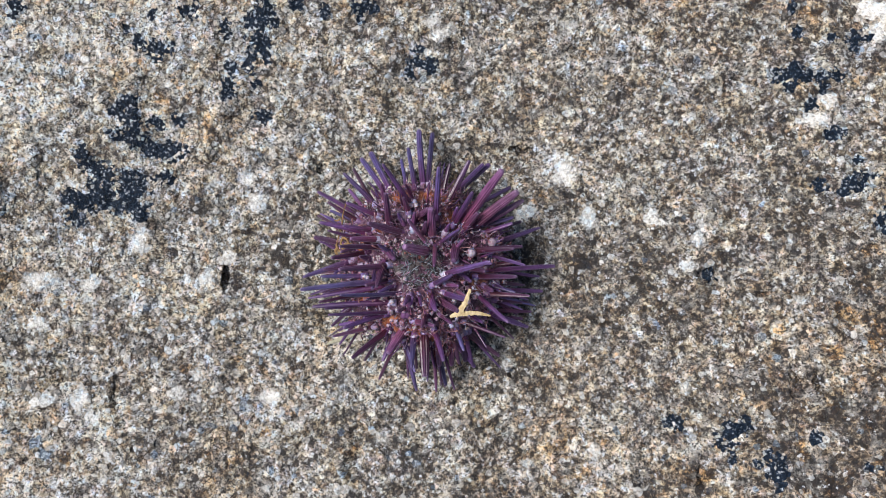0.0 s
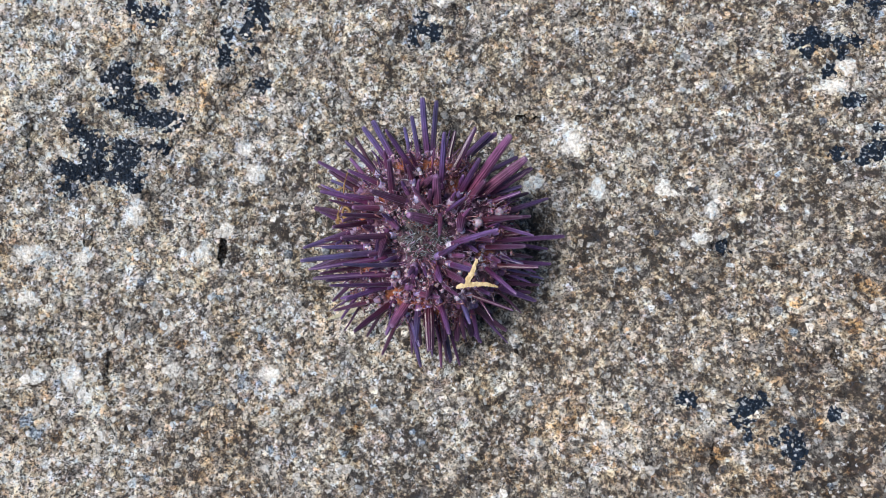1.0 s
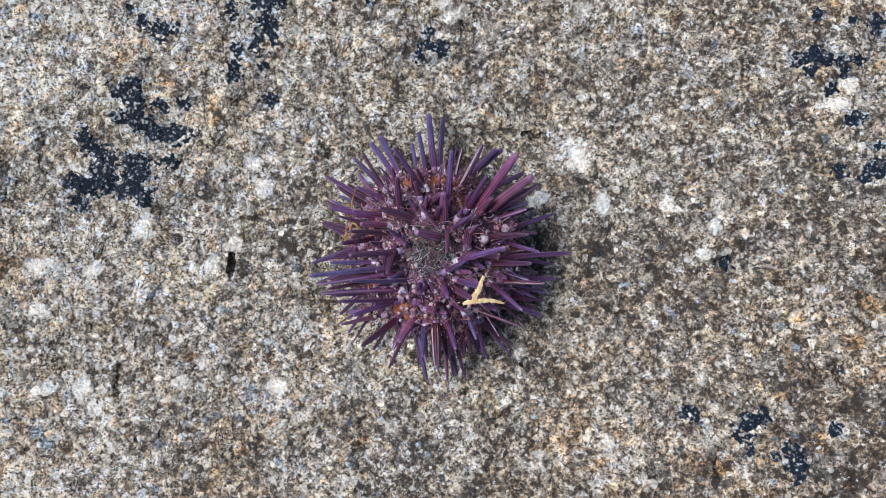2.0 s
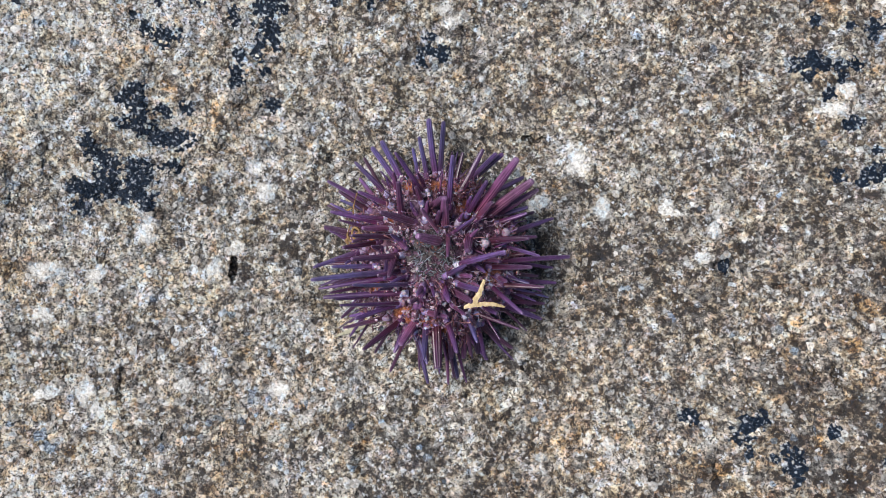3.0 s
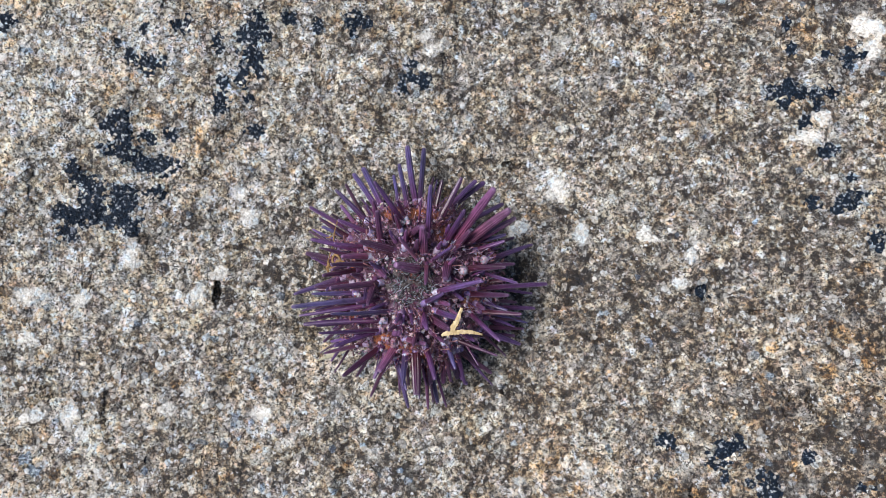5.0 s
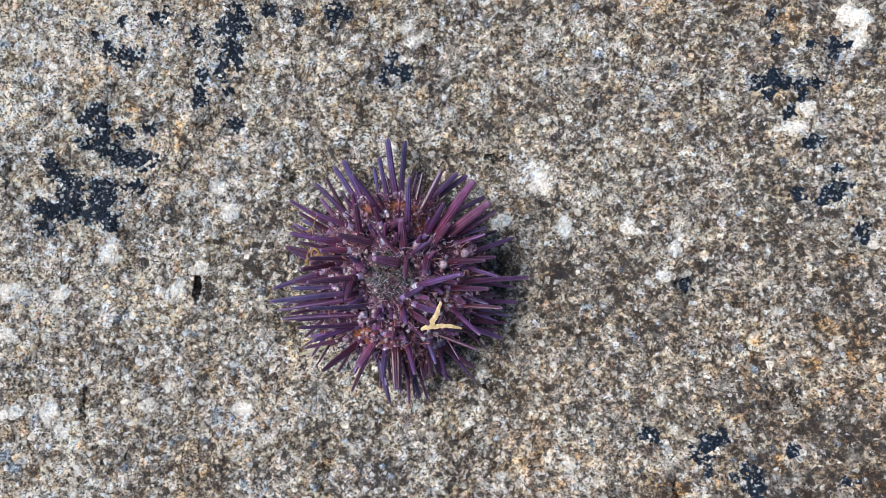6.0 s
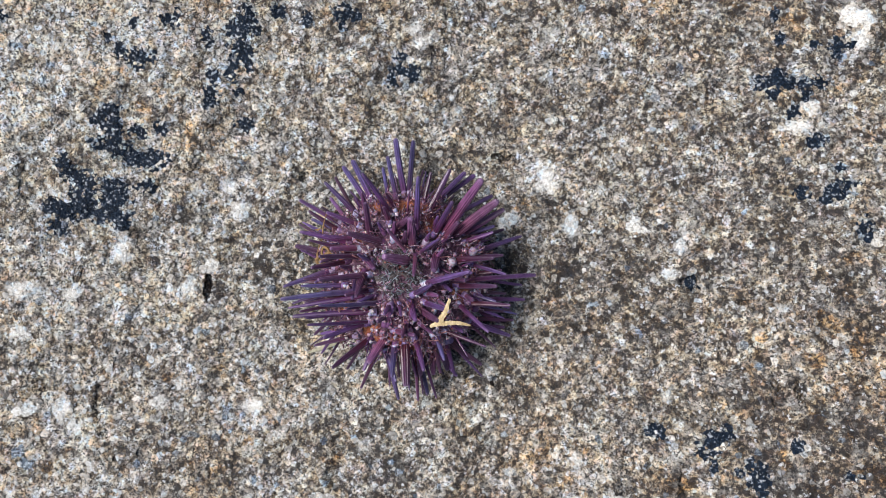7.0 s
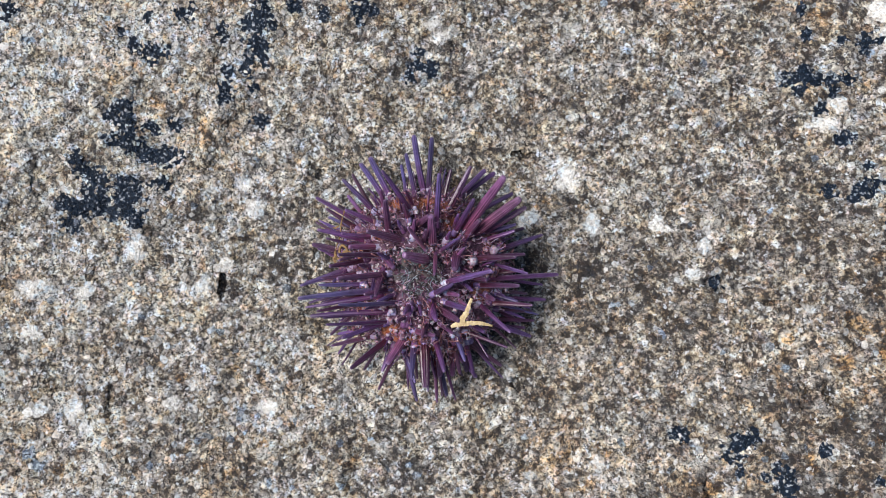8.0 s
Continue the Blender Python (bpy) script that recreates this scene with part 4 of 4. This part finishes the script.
def spine_mesh(length, radius, ribs=8, taper=0.72, bend=0.0):
    """A fluted, slightly bent spine with a blunt tip, standing on its base."""
    sections = []
    for f, k in ((0.0, 0.55), (0.05, 0.85), (0.14, 1.0), (0.40, 0.93), (0.75, (1 + taper) / 2), (0.95, taper), (0.99, taper * 0.8), (1.0, taper * 0.35)):
        off = bend * length * math.sin(math.pi * f) * 0.5
        sec = []
        for i in range(2 * ribs):
            r = radius * k * (1.0 if i % 2 else 0.88)
            t = math.pi * i / ribs
            sec.append((off + r * math.cos(t), r * math.sin(t), f * length))
        sections.append(sec)
    bm = rings(sections)
    data = bpy.data.meshes.new("spine")
    bm.to_mesh(data)
    bm.free()
    return data


def collar_mesh(radius):
    """The ring of tissue round the foot of a spine, over its knob."""
    sections = [[(radius * k * math.cos(math.pi * i / 6), radius * k * math.sin(math.pi * i / 6), z * radius) for i in range(12)] for k, z in ((1.30, -0.9), (1.35, -0.3), (1.18, 0.3), (1.26, 0.8), (1.16, 1.3), (1.02, 1.7), (0.8, 1.8))]
    bm = rings(sections)
    data = bpy.data.meshes.new("collar")
    bm.to_mesh(data)
    bm.free()
    return smooth(data)


def stand(place, way, spin=0.0):
    """The pose of a part that stands at a place and points that way."""
    return Matrix.Translation(place) @ way.to_track_quat("Z", "Y").to_matrix().to_4x4() @ pose(0, 0, 0, 0, 0, spin)


def add_spine(urchin, az, el, to_az, to_el, length, radius, taper=0.0, pale=0.0, material=None):
    place, out = on_shell(az, el, 0.985)
    way = towards(to_az, to_el)
    m = stand(place, way, random.uniform(0, 360))
    data = spine_mesh(length * MM, radius, ribs=8 if radius < 0.7 * MM else 13, taper=taper or random.uniform(0.46, 0.74), bend=random.uniform(-0.035, 0.035))
    ob = part("spine", data, material or (CROWN_SPINE if el > 44 else SPINE), urchin, at=m)
    which = min(2, int(radius / (0.24 * MM)))
    if random.random() < pale:
        part("collar", PALE_COLLARS[which], PALE_COLLAR, ob, "whitish collar")
    else:
        part("collar", COLLARS[which], COLLAR, ob)
    return ob


KNOBS = [(10, 52), (16, 30)]
# Smaller milky bulbs round the spine roots: azimuth and height angle.
BULBS = [(2, 64), (131, 13), (298, 36), (259, 26), (266, 31), (236, 54), (195, 50), (94, 44), (68, 52), (309, 70), (288, 64), (322, 67), (156, 65)]
# Where the orange flesh shows between the spines: azimuth, height angle, spread in degrees.
FLESH = [(108, 32, 10), (89, 31, 9), (51, 44, 10), (52, 9, 8), (165, 45, 8), (209, 38, 8), (245, 37, 9), (264, 36, 10), (279, 23, 8), (344, 39, 9), (21, 24, 7), (67, 32, 7), (140, 49, 4), (144, 82, 3), (23, 88, 3), (174, 8, 4)]


def shell_body(urchin):
    """The shell with its ten swollen seams and knobs."""
    bm = bmesh.new()
    rows, n = [], 120
    for k in range(1, 50):
        el = -90 + 180 * k / 50
        row = []
        for i in range(n):
            az = 360 * i / n
            p, out = on_shell(az, el)
            seam = 0.25 * MM * math.cos(radians(az * 10)) * math.cos(radians(el))
            lump = 0.55 * MM * (noise.noise(p * 900) + 0.6 * noise.noise(p * 2100))
            row.append(bm.verts.new(p + out * (seam + lump - 0.2 * MM)))
        rows.append(row)
    for a, b in zip(rows, rows[1:]):
        for i in range(n):
            bm.faces.new((a[i], a[(i + 1) % n], b[(i + 1) % n], b[i]))
    bm.faces.new(rows[0][::-1])
    bm.faces.new(rows[-1])
    data = bpy.data.meshes.new("shell")
    bm.to_mesh(data)
    bm.free()
    glow = []
    for v in data.vertices:
        p = Vector((v.co.x / WIDE, v.co.y / WIDE, (v.co.z - MIDDLE) / TALL)).normalized()
        glow.append(max([1.2 - math.degrees(p.angle(towards(az, el))) / size for az, el, size in FLESH] + [0.0]))
    data.attributes.new("orange", "FLOAT", "POINT").data.foreach_set("value", [min(1.0, g * 1.5) for g in glow])
    return part("shell", smooth(data), SKIN, urchin, "rounded reddish purple shell with orange patches")


def pincer_mesh(tall, head):
    """A tiny stalked pincer with three blunt jaws."""
    bm = tube([(0, 0, 0), (0.1 * head, 0, tall * 0.5), (0, 0, tall)], [head * 0.3, head * 0.22, head * 0.3], 6)
    for k in range(3):
        a = 2 * math.pi * k / 3
        m = Matrix.Translation((head * 0.34 * math.cos(a), head * 0.34 * math.sin(a), tall + head * 0.35)) @ Matrix.Diagonal((0.42, 0.42, 0.75, 1))
        bmesh.ops.create_icosphere(bm, subdivisions=1, radius=head, matrix=m)
    data = bpy.data.meshes.new("pincer")
    bm.to_mesh(data)
    bm.free()
    return smooth(data)


def tuft_mesh(size, seed):
    """A small soft lump of wet tissue."""
    bm = bmesh.new()
    bmesh.ops.create_icosphere(bm, subdivisions=3, radius=size)
    for v in bm.verts:
        p = v.co / size
        v.co *= 1 + 0.7 * noise.noise(p * 1.3 + Vector((seed * 7.1, 0, 0))) + 0.9 * noise.noise(p * 3.0 + Vector((0, seed * 3.3, 0))) + 0.5 * noise.noise(p * 7.0)
        v.co.z *= 0.45
    data = bpy.data.meshes.new("tissue")
    bm.to_mesh(data)
    bm.free()
    return smooth(data)


def foot_mesh(length, curl, radius):
    """A thin curved tube foot with a sucker at its end."""
    path = [(curl * length * f * f, 0.15 * length * math.sin(3 * f), length * f * (1 - 0.25 * f)) for f in (0, 0.25, 0.5, 0.75, 0.93, 1.0)]
    bm = tube(path, [radius, radius, radius * 0.9, radius * 0.9, radius * 1.9, radius * 1.2], 6)
    data = bpy.data.meshes.new("tube_foot")
    bm.to_mesh(data)
    bm.free()
    return smooth(data)


def blade_mesh(length, curl, radius):
    """A short tapering filament, slightly bent."""
    bm = tube([(curl * length * f * f, 0.1 * length * math.sin(4 * f), length * f) for f in (0, 0.3, 0.6, 0.85, 1.0)], [radius * 0.8, radius, radius * 0.85, radius * 0.5, radius * 0.15], 6)
    data = bpy.data.meshes.new("filament")
    bm.to_mesh(data)
    bm.free()
    return smooth(data)


COLLARS, PALE_COLLARS = [[collar_mesh(r * MM) for r in (0.22, 0.40, 0.54)] for k in range(2)]


def build_urchin():
    urchin = tagged(new("sea_urchin"), "live purple sea urchin with blunt violet spines resting on granite", "sea urchin")
    shell_body(urchin)
    hues = (SPINE, CROWN_SPINE, WINE_SHADE_SPINE, SKY_SHEEN_SPINE)
    made = []
    for az, el, to_az, to_el, length, radius, hue in SPINES:
        north = 40 < az < 150 and to_el < 0
        made.append(add_spine(urchin, az, el, to_az, to_el, length, radius * MM * random.uniform(1.05, 1.2) * (1.2 if hue == 1 else 1.0), random.uniform(0.70, 0.88) if north else random.uniform(0.46, 0.70), 0.5, hues[hue]))
    taken = [on_shell(r[0], r[1])[0] for r in SPINES]
    # Lower spines that carry the shell, and short secondary spines between the long ones.
    for k in range(22):
        az = 360 * k / 26 + random.uniform(-3, 3)
        el = random.uniform(-38, -8)
        place, _ = on_shell(az, el)
        length = random.uniform(6.5, 9.5)
        tip = towards(az, 0) * length * MM + place
        down = (place.z - (float(relief(tip.x, tip.y)) + 0.5 * MM)) / (length * MM)
        add_spine(urchin, az, el, az + random.uniform(-12, 12), -math.degrees(math.asin(max(-0.9, min(0.95, down * 0.9)))), length, random.uniform(0.36, 0.5) * MM, material=WINE_SHADE_SPINE)
    # Slender spines crowded along the lower flank.
    for k in range(20):
        az = random.uniform(150, 215) if k < 4 else random.uniform(215, 345)
        el = random.uniform(-10, 14)
        add_spine(urchin, az, el, az + random.uniform(-14, 14), random.uniform(-26, -4), random.uniform(6.0, 9.5) + 1.5 * (250 < az < 315), random.uniform(0.26, 0.46) * MM, random.uniform(0.3, 0.6), 0.4, WINE_SHADE_SPINE if k % 3 else SPINE)
    # Fine pointed spines, scattered thick between the others.
    for k in range(90):
        az, el = random.uniform(0, 360), random.uniform(-14, 66)
        out = on_shell(az, el)[1]
        if 285 < az < 340 and el > 12:
            continue
        add_spine(urchin, az, el, az + random.uniform(-35, 35), max(2, math.degrees(math.asin(out.z)) * 0.8 + random.uniform(-18, 14)), random.uniform(2.0, 4.6), random.uniform(0.10, 0.17) * MM, 0.3)
    # Two large pale knobs and the smaller milky bulbs at the roots of other spines.
    for az, el, size in [(*k, 0.88) for k in KNOBS] + [(*b, random.uniform(0.40, 0.58)) for b in BULBS]:
        place, out = on_shell(az, el, 1.0)
        bm = bmesh.new()
        bmesh.ops.create_icosphere(bm, subdivisions=3, radius=size * MM, matrix=Matrix.Diagonal((1, 1, 1.1, 1)))
        for v in bm.verts:
            v.co *= 1 + 0.12 * math.cos(8 * math.atan2(v.co.y, v.co.x)) * (1 - abs(v.co.z) / (1.2 * size * MM)) + 0.12 * noise.noise(v.co * 2500)
        knob = bpy.data.meshes.new("knob")
        bm.to_mesh(knob)
        bm.free()
        large = size > 0.8
        part("knob", smooth(knob), KNOB if large else BULB, urchin, "pale greyish white knob" if large else "milky lilac-white bulb", stand(place + out * size * 1.15 * MM, out))
    small = 0
    while small < 24:
        az, el = random.uniform(0, 360), random.choice((random.uniform(-12, 20), random.uniform(5, 62)))
        place, out = on_shell(az, el)
        if min((place - q).length for q in taken) < 1.5 * MM or (el > 12 and 285 < az < 340):
            continue
        taken.append(place)
        lean = math.degrees(math.asin(out.z))
        add_spine(urchin, az, el, az + random.uniform(-18, 18), max(2, lean * 0.85 + random.uniform(-10, 10)), random.uniform(2.4, 5.8), random.uniform(0.16, 0.27) * MM)
        small += 1
    # Short stout spines that crowd the crown, leaning outwards.
    for k in range(60):
        az, el = k * 137.5 + random.uniform(-15, 15), random.uniform(30, 74)
        place, out = on_shell(az, el)
        if min((place - q).length for q in taken) < 1.3 * MM:
            continue
        taken.append(place)
        add_spine(urchin, az, el, az + random.uniform(-35, 35), random.uniform(38, 68), random.uniform(2.8, 5.2), random.uniform(0.34, 0.58) * MM, random.uniform(0.35, 0.6), 0.3, CROWN_SPINE if k % 3 else SPINE)
    pincers = [pincer_mesh(1.2 * MM, 0.24 * MM), pincer_mesh(1.9 * MM, 0.20 * MM), pincer_mesh(0.8 * MM, 0.28 * MM)]
    for k in range(260):
        az, el = random.uniform(0, 360), math.degrees(math.asin(random.uniform(0.1, 0.94)))
        place, out = on_shell(az, el, 0.985)
        if k % 3 and any(math.degrees(towards(az, el).angle(towards(a, b))) < 0.75 * size for a, b, size in FLESH):
            continue
        way = (out + Vector((random.uniform(-0.5, 0.5), random.uniform(-0.5, 0.5), random.uniform(-0.2, 0.4)))).normalized()
        part("pincer", pincers[k % 3], PINK, urchin, at=stand(place, way, random.uniform(0, 360)))
    tufts = [tuft_mesh(random.uniform(0.22, 0.46) * MM, k) for k in range(9)]
    for k in range(480):
        az, el = random.uniform(0, 360), math.degrees(math.asin(random.uniform(0.2, 0.975)))
        place, out = on_shell(az, el, 1.0 + 0.09 * random.random() ** 2)
        if any(math.degrees(towards(az, el).angle(towards(a, b))) < 0.75 * size for a, b, size in FLESH):
            continue
        part("tissue", tufts[k % 9], PINK, urchin, at=stand(place, out, random.uniform(0, 360)))
    # Pale bluish lumps of skin round the spine roots of the lower crown.
    for k in range(80):
        az, el = random.gauss(262, 32), random.uniform(30, 72)
        place, out = on_shell(az, el, 1.0 + 0.10 * random.random())
        part("tissue", tufts[k % 9], PALE_COLLAR if k % 2 else PINK, urchin, at=stand(place, out, random.uniform(0, 360)))
    fuzz = [blade_mesh(random.uniform(0.7, 1.6) * MM, random.uniform(-0.6, 0.6), random.uniform(0.035, 0.06) * MM) for k in range(8)]
    for k in range(900):
        az, el = random.uniform(0, 360), math.degrees(math.asin(random.uniform(0.3, 0.97)))
        place, out = on_shell(az, el, 1.0)
        way = (out + Vector((random.uniform(-1, 1), random.uniform(-1, 1), random.uniform(-0.5, 0.3)))).normalized()
        part("filament", fuzz[k % 8], CLEAR_FOOT, urchin, at=stand(place, way, random.uniform(0, 360)))
    feet = [foot_mesh(random.uniform(1.8, 3.6) * MM, random.uniform(0.2, 0.7), 0.10 * MM) for k in range(5)]
    for k in range(170):
        az, el = random.choice(range(0, 360, 72)) + random.uniform(-16, 16), random.uniform(-5, 72)
        place, out = on_shell(az, el, 0.985)
        part("tube_foot", feet[k % 5], BROWN_TISSUE, urchin, at=stand(place, out, random.uniform(0, 360)))
    slim = [foot_mesh(random.uniform(1.6, 3.4) * MM, random.uniform(-0.3, 0.6), 0.06 * MM) for k in range(6)]
    for k in range(420):
        az, el = random.uniform(0, 360), random.uniform(-5, 76)
        place, out = on_shell(az, el, 0.985)
        way = (out + Vector((random.uniform(-0.6, 0.6), random.uniform(-0.6, 0.6), random.uniform(-0.3, 0.3)))).normalized()
        part("tube_foot", slim[k % 6], CLEAR_FOOT, urchin, at=stand(place, way, random.uniform(0, 360)))
    # The bare plate at the top, with its dark filaments.
    bm = bmesh.new()
    rows = [[bm.verts.new(on_shell(12 * i, 90 - d, 0.985 + 0.05 * noise.noise(Vector((d * 0.37, i * 0.61, 0))))[0]) for i in range(30)] for d in (17, 12, 8, 4, 1)]
    for a, b in zip(rows, rows[1:]):
        for i in range(30):
            bm.faces.new((a[i], a[(i + 1) % 30], b[(i + 1) % 30], b[i]))
    bm.faces.new(rows[-1])
    plate = bpy.data.meshes.new("top_plate")
    bm.to_mesh(plate)
    bm.free()
    part("top_plate", smooth(plate), PLATE, urchin, "dark greenish brown plate")
    threads = [blade_mesh(random.uniform(1.2, 2.4) * MM, random.uniform(0.1, 0.5), random.uniform(0.06, 0.12) * MM) for k in range(7)]
    for k in range(300):
        az, el = random.uniform(0, 360), 90 - 18 * random.random() ** 0.6
        place, out = on_shell(az, el, 0.985)
        way = (out + Vector((random.uniform(-1.6, 1.6), random.uniform(-1.6, 1.6), 0))).normalized()
        part("filament", threads[k % 7], GREEN_TISSUE, urchin, at=stand(place - out * 0.3 * MM, way, random.uniform(0, 360)))
    return made


# ---------------------------------------------------------------- scraps on the urchin and the rock
def ribbon(places, widths, thick, teeth=0.0):
    """A flat, uneven strip with thickness and a toothed rim."""
    places = [Vector(p) for p in places]
    sections = []
    count = 36
    for k in range(count):
        f = k / (count - 1) * (len(places) - 1)
        i = min(int(f), len(places) - 2)
        p = places[i].lerp(places[i + 1], f - i)
        w = widths[i] * (1 - f + i) + widths[i + 1] * (f - i)
        ahead = (places[i + 1] - places[i]).normalized()
        side = ahead.cross(Vector((0, 0, 1))).normalized()
        up = side.cross(ahead)
        a, b = [w * (1 + teeth * (random.uniform(0.6, 1.6) if random.random() < 0.22 else random.uniform(-0.35, 0.2))) for side_of in range(2)]
        lift = up * random.uniform(-0.3, 0.3) * thick
        sections.append([p + side * a + lift, p + up * thick + lift, p - side * b + lift, p - up * thick + lift])
    return rings(sections)


def build_scraps():
    """A forked scrap of dry weed, a curled thread, a pale flake and a white chip."""
    m = lambda *ps: [Vector(p) * MM for p in ps]
    fork = ribbon(m((6.2, -10.2, 20.5), (7.7, -9.5, 21.1), (8.9, -7.7, 21.8), (9.8, -5.2, 22.1)), [0.22 * MM, 0.58 * MM, 0.42 * MM, 0.24 * MM], 0.12 * MM, 0.22)
    arm = ribbon(m((7.2, -9.8, 21.0), (9.2, -9.5, 21.1), (11.3, -9.5, 20.9), (13.5, -10.0, 20.5)), [0.42 * MM, 0.36 * MM, 0.36 * MM, 0.14 * MM], 0.11 * MM, 0.35)
    data = bpy.data.meshes.new("arm")
    arm.to_mesh(data)
    arm.free()
    fork.from_mesh(data)
    bpy.data.meshes.remove(data)
    tagged(part("seaweed_scrap", fork, STRAW), "forked straw-yellow scrap of dried seaweed caught on the urchin", "seaweed")
    knots = m((-14.3, 11.6, 14.1), (-14.8, 9.1, 14.8), (-14.9, 6.9, 14.9), (-15.6, 4.9, 14.7), (-15.9, 3.3, 14.5), (-15.1, 2.3, 14.9), (-13.9, 2.9, 15.2), (-13.6, 4.2, 15.4), (-14.5, 4.9, 15.2), (-15.0, 3.8, 15.0), (-14.4, 2.2, 14.9), (-15.2, 1.6, 14.7))
    path = []
    for k in range(len(knots) - 1):
        p0, p1, p2, p3 = knots[max(k - 1, 0)], knots[k], knots[k + 1], knots[min(k + 2, len(knots) - 1)]
        for f in (0.0, 0.25, 0.5, 0.75):
            path.append(0.5 * (2 * p1 + (p2 - p0) * f + (2 * p0 - 5 * p1 + 4 * p2 - p3) * f * f + (3 * p1 - p0 - 3 * p2 + p3) * f ** 3))
    thread = tube(path, [(0.10 + 0.07 * random.random() + 0.10 * (k > 14)) * MM for k in range(len(path))], 6)
    for places, wide in ((((-14.6, 3.0, 15.5), (-13.6, 3.6, 15.8), (-12.6, 3.4, 15.7)), (0.2, 0.45, 0.15)), (((-15.6, 3.2, 15.2), (-16.0, 2.4, 15.1), (-15.7, 1.4, 14.9)), (0.15, 0.32, 0.12)), (((-15.1, 8.6, 15.2), (-15.8, 8.2, 15.1), (-16.4, 8.3, 14.9)), (0.1, 0.16, 0.08))):
        leaf = ribbon(m(*places), [w * MM for w in wide], 0.06 * MM, 0.5)
        data = bpy.data.meshes.new("leaf")
        leaf.to_mesh(data)
        leaf.free()
        thread.from_mesh(data)
        bpy.data.meshes.remove(data)
    tagged(part("seaweed_thread", thread, GOLD), "curled golden-brown thread of seaweed hanging on the spines", "seaweed")
    z0 = float(relief(-17.5 * MM, -14.8 * MM)) / MM
    flake = ribbon(m((-20.6, -16.0, z0 + 0.5), (-18.4, -15.2, z0 + 0.7), (-16.5, -14.5, z0 + 0.8), (-14.2, -13.6, z0 + 0.6)), [0.12 * MM, 0.38 * MM, 0.5 * MM, 0.4 * MM], 0.12 * MM, 0.3)
    tagged(part("shell_flake", flake, SHELL), "pale cream shell flake lying under the spines", "shell")
    z0 = float(relief(-11.0 * MM, -15.9 * MM)) / MM
    chip = ribbon(m((-11.6, -16.4, z0 + 0.9), (-11.0, -15.9, z0 + 1.0), (-10.4, -15.3, z0 + 0.9)), [0.25 * MM, 0.6 * MM, 0.25 * MM], 0.25 * MM, 0.1)
    tagged(part("shell_chip", chip, CHIP), "tiny white shell chip on the granite", "shell")


ALIVE = build_urchin()
build_scraps()
build_rock()


def motions():
    """Four spines lean slowly, as on a live urchin: turns about the upright axis, in degrees, at each time."""
    for ob, times in zip(ALIVE, LEANING):
        rest = ob.matrix_basis.copy()
        back, there = Matrix.Translation(-rest.translation), Matrix.Translation(rest.translation)
        walk(ob, [(t, there @ Matrix.Rotation(radians(turn), 4, "Z") @ back @ rest) for t, turn in times])


LEANING = [
    [(0.0, 0), (1.5, 0.6), (3.5, 2.2), (5.5, 4.4), (8.0, 5.0)],
    [(0.0, 0), (1.5, 0.4), (3.5, 0.8), (5.5, 1.2), (8.0, 1.2)],
    [(0.0, 0), (3.5, 1.0), (5.5, 2.4), (8.0, 3.0)],
    [(0.0, 0), (3.5, -0.5), (5.5, -4.0), (8.0, -5.0)],
]
motions()
